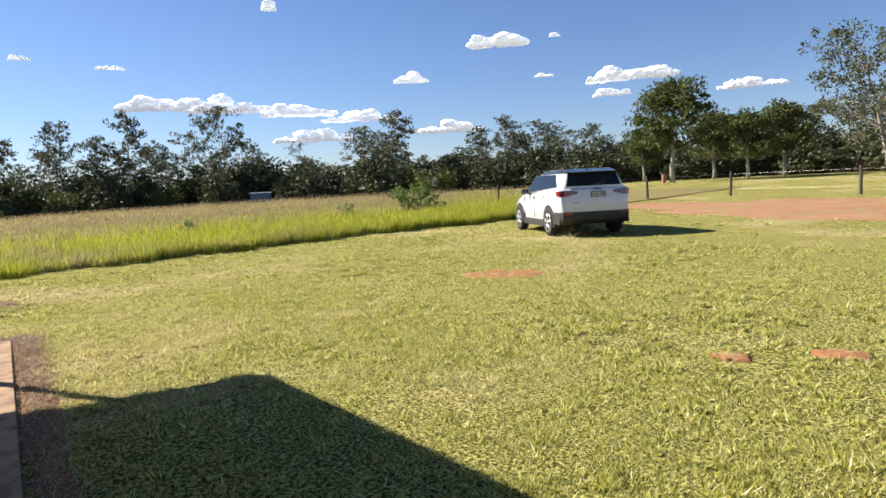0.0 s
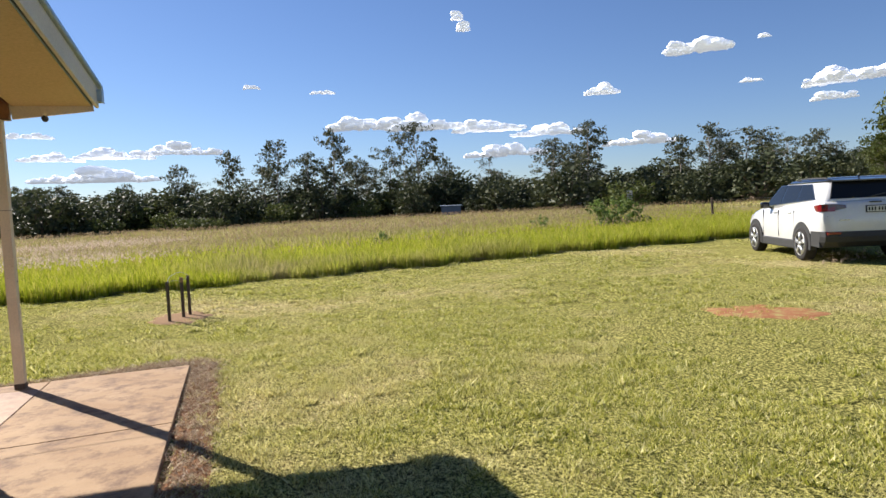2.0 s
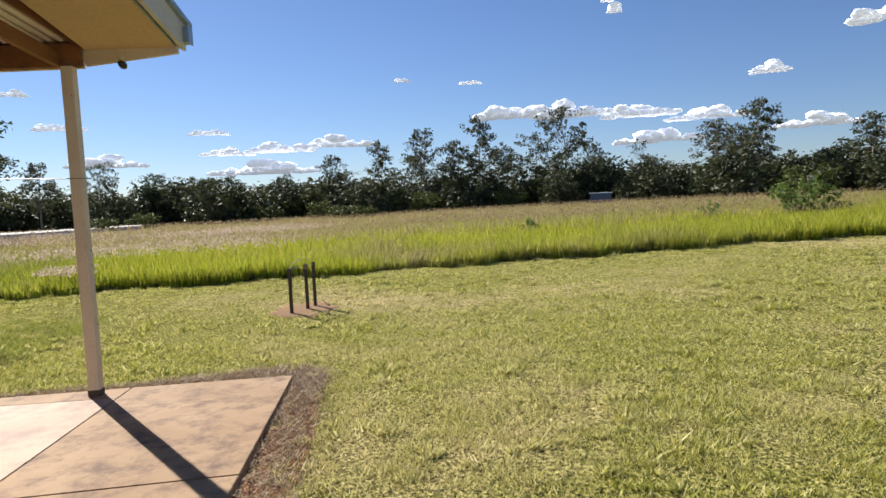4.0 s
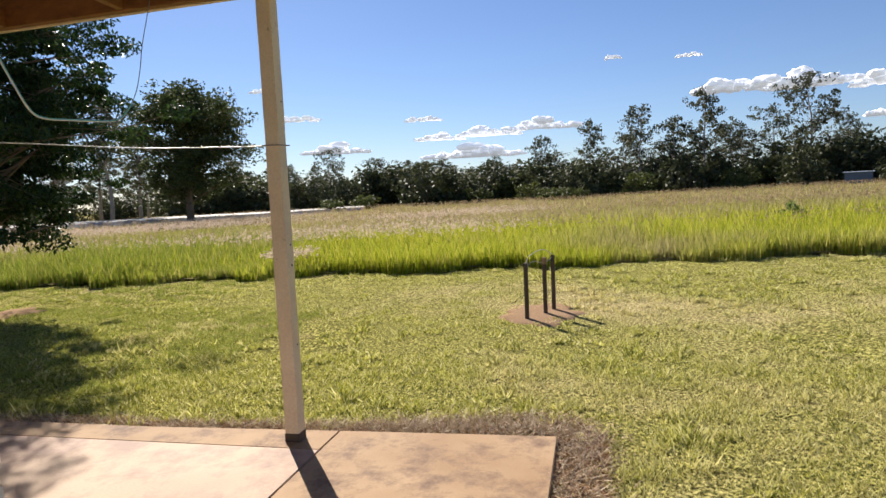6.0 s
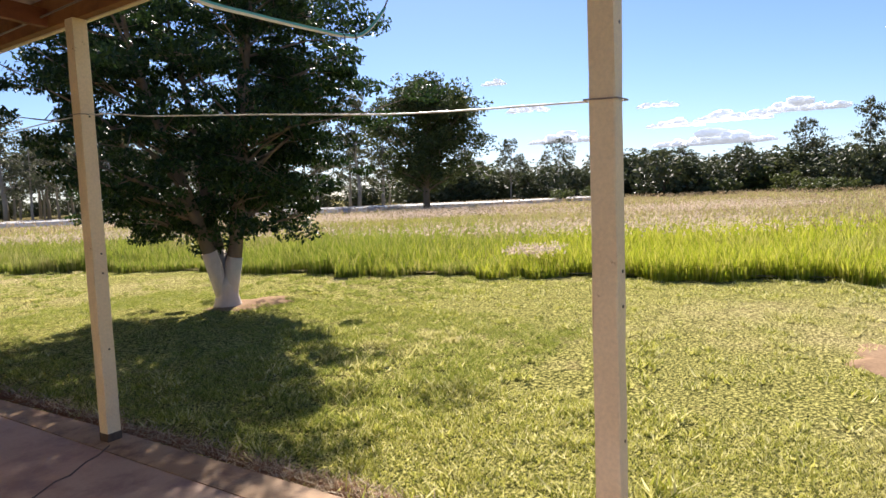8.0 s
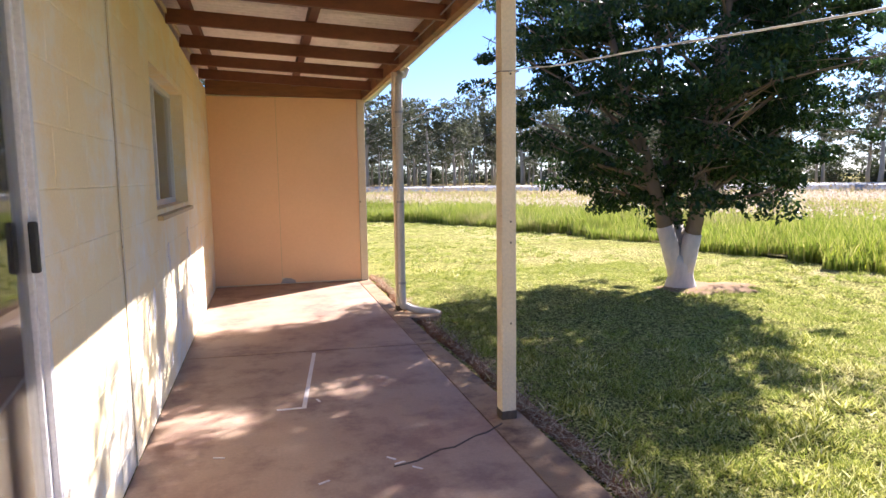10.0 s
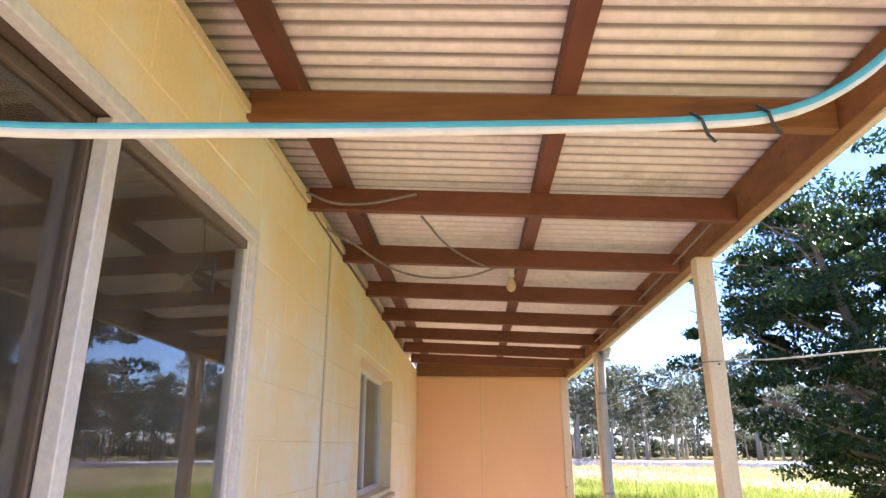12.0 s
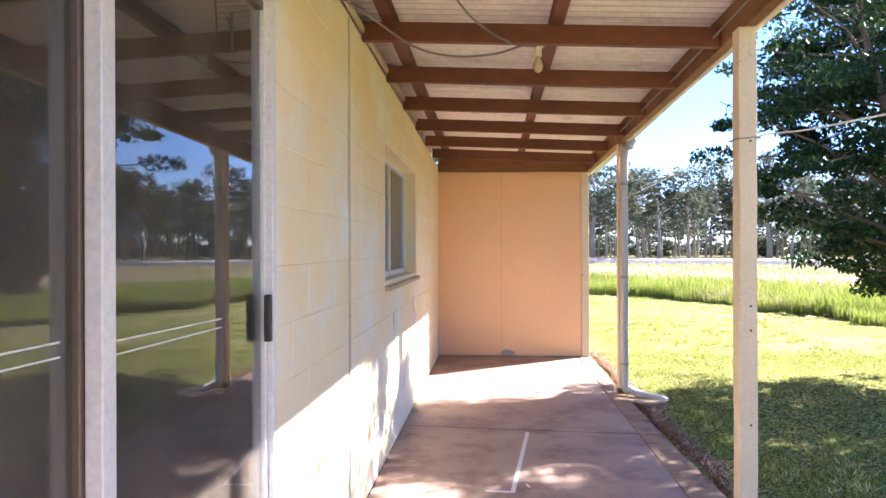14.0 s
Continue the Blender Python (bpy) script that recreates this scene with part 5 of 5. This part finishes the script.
# post with the downpipe
dp = post(6.76, x=1.95, seed=3)
DP = thing("downpipe", (1.95, 6.69, 0), 0, label="weathered round downpipe strapped to the post", category="pipe")
part("pipe", tube(smooth_path([(0.10, 0.02, 2.44), (0.06, -0.01, 2.36), (0.005, -0.045, 2.27), (0.0, -0.045, 1.2), (0.0, -0.045, 0.16), (0.04, -0.05, 0.06), (0.16, -0.07, 0.012), (0.30, -0.11, -0.01), (0.36, -0.14, -0.03)], 6), 0.036, 10), M_PVC, DP, smooth=True)
for z in (0.30, 1.12, 2.0):
    part("strap", tube([(0.0, -0.045, z - 0.012), (0.0, -0.045, z + 0.012)], 0.041, 10), M_ALU_GREY, DP, "pipe strap")
PAVER = tagged(part("splash_stone", prism([(2.12 + 0.22 * math.cos(a) * (1 + 0.15 * math.sin(3 * a)), 6.55 + 0.2 * math.sin(a)) for a in (2 * math.pi * k / 14 for k in range(14))], "z", -0.06, -0.012), M_CONC_PALE), "rough concrete splash stone under the downpipe", "stone")

# wires and cords
def cord(name, pts, r, mat, label, category="cord", n=8, parts=None):
    th = thing(name, label=label, category=category)
    part("strand", tube(smooth_path(pts, n), r, 7), mat, th, smooth=True)
    return th


cord("clothes_wire", [(1.92, 0.545, 1.66), (1.925, 1.4, 1.70), (1.925, 2.2, 1.775), (1.925, 3.0, 1.845), (1.92, 3.645, 1.91), (1.92, 4.8, 1.885), (1.93, 6.76, 1.855)], 0.0033, M_CORD, "pale line strung between the verandah posts", "wire")
for y, z, x in ((0.593, 1.66, 1.918), (3.645, 1.91, 1.918), (6.76, 1.855, 1.95)):
    th = thing("wire_loop", (x, y, z), 0, label="wire tied round the post", category="wire", group="wire loops")
    part("loop", tube([(0.054, 0.054, 0), (-0.054, 0.054, 0.004), (-0.054, -0.054, 0), (0.054, -0.054, 0.004), (0.054, 0.054, 0)], 0.003, 5), M_CABLE, th)
sag = [(0.02, 0.66, 2.31), (0.11, 0.655, 2.13), (0.22, 0.65, 1.94), (0.33, 0.66, 1.775), (0.41, 0.68, 1.69), (0.48, 0.695, 1.670), (0.62, 0.726, 1.680), (0.75, 0.752, 1.692), (0.88, 0.776, 1.705), (0.945, 0.788, 1.718), (1.0, 0.796, 1.748), (1.06, 0.804, 1.80)]
ck = thing("hanging_cord", label="loose teal and white plastic cord hanging below the beam", category="cord")
part("strand", tube(smooth_path(sag, 8), 0.0032, 8), M_CORD, ck, smooth=True)
part("coating", tube([p + Vector((0, -0.0005, 0.0020)) for p in smooth_path(sag[1:], 8)], 0.0032, 8), M_TEAL, ck, "teal plastic sheath", smooth=True)
part("tie_wire", tube(smooth_path([(1.05, 0.803, 1.79), (1.09, 0.80, 1.86), (1.11, 0.79, 1.95), (1.13, 0.78, 2.07), (1.17, 0.75, 2.28), (1.22, 0.71, 2.58)], 6), 0.0018, 5), M_CABLE, ck, "thin dark wire that holds up the cord")
for x, y, z in ((0.882, 0.776, 1.705), (0.927, 0.785, 1.714)):
    part("tie", tube([(x - 0.004, y, z + 0.008), (x, y - 0.006, z), (x + 0.004, y - 0.002, z - 0.008), (x + 0.009, y, z - 0.012)], 0.0012, 5), M_DARK, ck, "small dark tie")

# lamp holder with bulb and its loose cable
lamp = thing("bulb_holder", (0.975, 4.22, -0.075), 0, label="bare light bulb in a white holder under the joists", category="lamp")
M_WHITEPL = plain("white plastic", (0.72, 0.66, 0.52), 0.4)
M_BULB = plain("unlit frosted bulb", (0.55, 0.42, 0.26), 0.2)
part("holder", tube([(0, 0, 2.665), (0, 0, 2.64), (0, 0, 2.63), (0, 0, 2.585)], [0.035, 0.035, 0.020, 0.022], 12), M_WHITEPL, lamp, smooth=True)
part("bulb", tube([(0, 0, 2.585), (0, 0, 2.565), (0, 0, 2.545), (0, 0, 2.52), (0, 0, 2.50), (0, 0, 2.49)], [0.014, 0.018, 0.028, 0.031, 0.022, 0.004], 12), M_BULB, lamp, smooth=True)
for pts in ([(0.97, 4.22, 2.66), (0.90, 4.0, 2.60), (0.72, 3.9, 2.52), (0.50, 3.85, 2.50), (0.30, 3.8, 2.54), (0.12, 3.6, 2.62), (0.02, 3.4, 2.64)],
            [(0.97, 4.22, 2.66), (0.93, 4.1, 2.62), (0.80, 3.9, 2.58), (0.62, 3.6, 2.60), (0.50, 3.3, 2.66)],
            [(0.03, 2.95, 2.65), (0.15, 2.98, 2.61), (0.3, 3.0, 2.615), (0.5, 3.02, 2.66)],
            [(1.3, 4.0, 2.63), (1.5, 4.05, 2.585), (1.75, 4.02, 2.58), (1.95, 4.0, 2.60)],
            [(2.0, 3.3, 2.60), (1.98, 4.4, 2.56), (1.99, 5.4, 2.545), (2.0, 6.6, 2.53)]):
    cord("loose_cable", [(min(a, 1.86), b, c - 0.085) for a, b, c in pts], 0.006, M_CABLE, "loose grey electric cable under the roof", "cable")
spot = thing("floodlight", (1.95, 0.22, 2.50), 0, label="small dark sensor lamp under the beam", category="lamp")
part("base", tube([(0, 0, 0.06), (0, 0, 0.02)], 0.02, 8), M_CREAM, spot)
part("head", tube([(-0.03, 0, 0.01), (0.02, 0, 0.005), (0.05, 0, 0.0)], [0.022, 0.03, 0.02], 10), M_DARK, spot, smooth=True)

# ---- fence, sign, shed, road ----
fence = thing("fence", label="old wire fence on leaning dark posts", category="fence")
FP = [(20, -23), (14.07, -27.8), (10.96, -30.0), (5.0, -29.4), (-1, -29.0), (-7, -28.6), (-13, -28.2)]
for k, (x, y) in enumerate(FP):
    z = float(ground_z(x, y))
    part("fence_post", tube([(x, y, z - 0.1), (x + 0.03 * math.sin(k * 2.1), y, z + 0.6), (x + 0.06 * math.sin(k * 2.1), y + 0.02, z + 1.18)], [0.065, 0.06, 0.055], 8), M_STAKE, fence)
for h in (0.35, 0.7, 1.05):
    part("fence_wire", tube([(x, y, float(ground_z(x, y)) + h) for x, y in FP], 0.003, 4), M_WIRE, fence, "slack fence wire")
x, y = polar(-33.9, 70)
sg = thing("sign", (x, y, float(ground_z(x, y))), 0, label="small white sign on a post in the field", category="sign")
part("sign_post", beam_between((0, 0, 0), (0, 0, 1.6), 0.1, 0.1, 0.005, (0, 1, 0)), M_STAKE, sg)
part("sign_face", box((-0.06, -0.30, 1.0), (-0.051, 0.30, 1.9), 0.002), M_ALU, sg, "white sign face")
for k in range(3):
    part("writing_bar", box((-0.064, -0.2, 1.15 + 0.22 * k), (-0.061, 0.2, 1.24 + 0.22 * k)), M_DARK, sg)
x, y = polar(-19.5, 78)
sh = thing("shed", (x, y, float(ground_z(x, y))), -20, label="small blue-grey shed at the edge of the trees", category="shed")
part("walls", box((-0.9, -1.2, 0), (0.9, 1.2, 1.35)), surface("dull blue sheet", (0.10, 0.14, 0.22), (0.08, 0.12, 0.18), 10, 1, 0.6, 0.1), sh)
part("shed_roof", prism([(-1.05, 1.35), (1.05, 1.40), (1.05, 1.45), (-1.05, 1.40)], "y", -1.35, 1.35), surface("pale blue roof sheet", (0.30, 0.36, 0.45), (0.26, 0.32, 0.42), 10, 1, 0.5, 0.1), sh)
for az, d, L, yaw in ((-25.8, 88, 5.0, 60), (-29.5, 84, 3.0, 70)):
    x, y = polar(az, d)
    gr = thing("rail", (x, y, float(ground_z(x, y))), yaw, label="low white rail beside the road", category="rail", group="road rails")
    part("rail_bar", box((-L / 2, -0.05, 0.65), (L / 2, 0.05, 0.85), 0.01), M_ALU, gr)
    for q in (-0.4, 0.0, 0.4):
        part("rail_post", box((L * q - 0.06, 0.051, 0), (L * q + 0.06, 0.15, 0.85)), M_ALU, gr)
road_pts = [polar(a, d) for a, d in ((20, 72), (28, 62), (36, 58), (46, 56), (58, 56), (70, 58), (84, 62), (96, 70), (120, 90))]
bm = bmesh.new()
prev = None
for p in smooth_path([(*q, 0) for q in road_pts], 6):
    r = p.normalized()
    row = [bm.verts.new((p.x + r.x * o, p.y + r.y * o, z)) for o, z in ((-3.2, 0.05), (-2.6, 0.42), (2.6, 0.50), (3.2, 0.05))]
    if prev:
        for k in range(3):
            bm.faces.new((prev[k], prev[k + 1], row[k + 1], row[k]))
    prev = row
tagged(part("road", bm, M_ROAD), "pale sealed road beyond the field", "road", kind="structure")

# ---- clouds, far off ----
M_CLOUD, cnt, cb = nodes_of("sunlit cloud with own glow")
cb.inputs["Base Color"].default_value = (0.9, 0.9, 0.92, 1)
cb.inputs["Roughness"].default_value = 1.0
cb.inputs["Specular IOR Level"].default_value = 0.0
# faint bluish glow added on top of the sunlit white
cb.inputs["Emission Color"].default_value = (0.80, 0.87, 1.0, 1)
cb.inputs["Emission Strength"].default_value = 0.22


def cloud(az, el, width, height, seed, dist=2200):
    """A flat-based heap of small puffs; width and height in degrees."""
    rnd = random.Random(seed)
    W, H = dist * radians(width), dist * radians(height)
    bm = bmesh.new()
    for k in range(int(16 + width * 7)):
        u = rnd.uniform(-0.5, 0.5)
        env = (1 - (2 * u) ** 2) * (0.55 + 0.45 * math.sin(7 * u + seed) * math.sin(17 * u + seed * 2))
        r = H * (0.14 + 0.30 * max(0.0, env)) * rnd.uniform(0.6, 1.1)
        c = Vector((rnd.uniform(-0.3, 0.3) * W * 0.4, u * W, r * 0.4 + max(0, env) * H * rnd.uniform(0, 0.6)))
        m = Matrix.Translation(c) @ Matrix.Rotation(rnd.uniform(0, 3), 4, "Z") @ Matrix.Diagonal((r * 1.4, r * rnd.uniform(1.3, 2.6), r * 0.7, 1))
        bmesh.ops.create_icosphere(bm, subdivisions=3, radius=1.0, matrix=m)
    for v in bm.verts:
        q = noise.noise_vector(v.co * (5.0 / H))
        v.co += q * H * 0.13 + noise.noise_vector(v.co * (14.0 / H)) * H * 0.05
        if v.co.z < 0:
            v.co.z *= 0.3
    ob = part("cloud", bm, M_CLOUD, smooth=True)
    e = radians(el)
    ob.matrix_basis = pose(dist * math.cos(e) * math.cos(radians(az)), dist * math.cos(e) * math.sin(radians(az)), dist * math.sin(e), 0, 0, az)
    tagged(ob, "small white fair-weather cloud", "cloud", "fair weather clouds", "structure")
    ob.visible_shadow = True


CLOUDS = [(-20.7, 15.0, 0.8, 0.9), (-20.2, 15.9, 0.7, 0.8), (-2.3, 10.6, 1.4, 0.4), (-8.2, 10.2, 2.0, 0.5), (-11.8, 7.1, 6.5, 1.6), (-17.0, 6.9, 6.5, 1.5), (-22.5, 6.5, 6.5, 1.3), (-28.0, 5.9, 6.5, 1.2), (-32.5, 9.0, 2.6, 1.1), (-40.2, 11.6, 4.6, 1.6),
          (-51.5, 8.0, 7.5, 1.5), (-49.6, 6.8, 3.0, 0.8), (-60.3, 6.5, 5.0, 1.0), (-24.0, 4.3, 7.0, 1.3), (-35.5, 4.6, 6.0, 1.2), (24.8, 6.9, 3.0, 0.6), (14.3, 6.5, 3.2, 0.7), (8.5, 5.0, 5.5, 1.1), (3.5, 5.3, 6.0, 1.2),
          (12.9, 4.8, 4.5, 0.9), (10.0, 3.2, 9.0, 1.4), (27.9, 9.2, 2.2, 0.6), (25.2, 6.8, 3.5, 0.7), (-2.1, 10.7, 1.2, 0.4), (-44.0, 8.8, 1.4, 0.5), (22.0, 4.0, 6.0, 1.1), (-45, 12.0, 0.8, 0.4)]
for k, c in enumerate(CLOUDS):
    cloud(*c, seed=100 + k)


# ---- odds and ends in the paddock ----
x, y = polar(-53.6, 66)
drum = thing("rusty_drum", (x, y, float(ground_z(x, y))), 0, label="faded orange drum by the paddock trees", category="drum")
part("barrel", tube([(0, 0, 0), (0, 0, 0.3), (0, 0, 0.32), (0, 0, 0.6), (0, 0, 0.62), (0, 0, 0.9)], [0.19, 0.19, 0.205, 0.19, 0.205, 0.19], 16), surface("faded orange paint", (0.40, 0.16, 0.11), (0.34, 0.13, 0.09), 12, 2, 0.6, 0.1), drum)
co, fc = leaf_cloud(np.c_[RNG.uniform(4.1, 5.0, 60), RNG.uniform(-13.5, -12.2, 60), RNG.uniform(0.10, 0.30, 60)], np.full(60, 0.03), 5, 0.022, 1.4)
tagged(new("weeds", big_mesh("weeds", co, fc, M_PLUME)), "pale seeding weeds under the rear of the car", "weeds", kind="stuff")

# ---- blocks of the verandah wall ----
BLOCK_MESH = {}


def block_mesh(w, h):
    key = (round(w, 2), round(h, 2))
    if key not in BLOCK_MESH:
        w, h = key
        e, d = 0.005, 0.0030
        v = [(0, 0, 0), (0, w, 0), (0, w, h), (0, 0, h), (d, e, e), (d, w - e, e), (d, w - e, h - e), (d, e, h - e)]
        BLOCK_MESH[key] = mesh_of("block", v, [(4, 5, 6, 7), (0, 1, 5, 4), (1, 2, 6, 5), (2, 3, 7, 6), (3, 0, 4, 7)], M_WALL)
    return BLOCK_MESH[key]


def lay_blocks():
    """Running-bond courses, cut round the door and window, with a straight joint at the control joint."""
    course, length, gap = 0.20, 0.40, 0.0008
    for c in range(13):
        z0 = -0.06 + course * c
        for seg0, seg1 in ((Y0 + 0.005, 3.575), (3.605, YEND)):
            y = seg0 - (0.2 if c % 2 else 0.0)
            while y < seg1:
                runs = [(max(y, seg0), min(y + length, seg1))]
                y += length
                for (a, b, lo, hi) in (DOOR, WIN):
                    if z0 + course > lo + 0.02 and z0 < hi - 0.02:
                        runs = [q for r in runs for q in ((r[0], min(r[1], a)), (max(r[0], b), r[1])) if q[1] - q[0] > 0.03]
                za, zb = max(z0, 0.0), min(z0 + course, zr(2.60, y))
                for (a, b, lo, hi) in (DOOR, WIN):
                    if runs and runs[0][0] < b and runs[-1][1] > a:
                        if z0 < hi < z0 + course:
                            za = max(za, hi)
                        if z0 < lo < z0 + course and lo > 0.1:
                            zb = min(zb, lo)
                if zb - za < 0.03:
                    continue
                for a, b in runs:
                    if b - a > 0.03:
                        put("block", block_mesh(b - a - gap, zb - za - gap), wall, Matrix.Translation((-0.0031, a, za)))


part("top_trim", prism([(0.0, zr(2.60, 0.45) - 0.02), (0.014, zr(2.60, 0.45) - 0.02), (0.014, zr(2.60, 0.45) + 0.012), (0.0, zr(2.60, 0.45) + 0.012)], "y", 0.45, YEND), M_CREAM, wall, "pale strip along the wall's top")
for v in wall.children[-1].data.vertices:
    v.co.z += FALL * (v.co.y - 0.45)
rnd = random.Random(21)
for k in range(34):                                   # flaked paint low on the wall
    y, z, h = rnd.uniform(3.7, 7.6), rnd.uniform(0.04, 0.75), rnd.uniform(0.08, 0.34)
    if 5.0 < y < 6.3:
        z += 0.2
    w = h * rnd.uniform(0.25, 0.7)
    n = 11
    pts = [(y + w * 0.5 * math.cos(6.283 * q / n) * rnd.uniform(0.5, 1.2), z + h * 0.5 + h * 0.5 * math.sin(6.283 * q / n) * rnd.uniform(0.6, 1.15)) for q in range(n)]
    part("flaked_paint", prism(pts, "x", -0.001, 0.0006 + 0.00012 * k), M_FLAKE, wall, "pale patch of flaked paint")
lay_blocks()
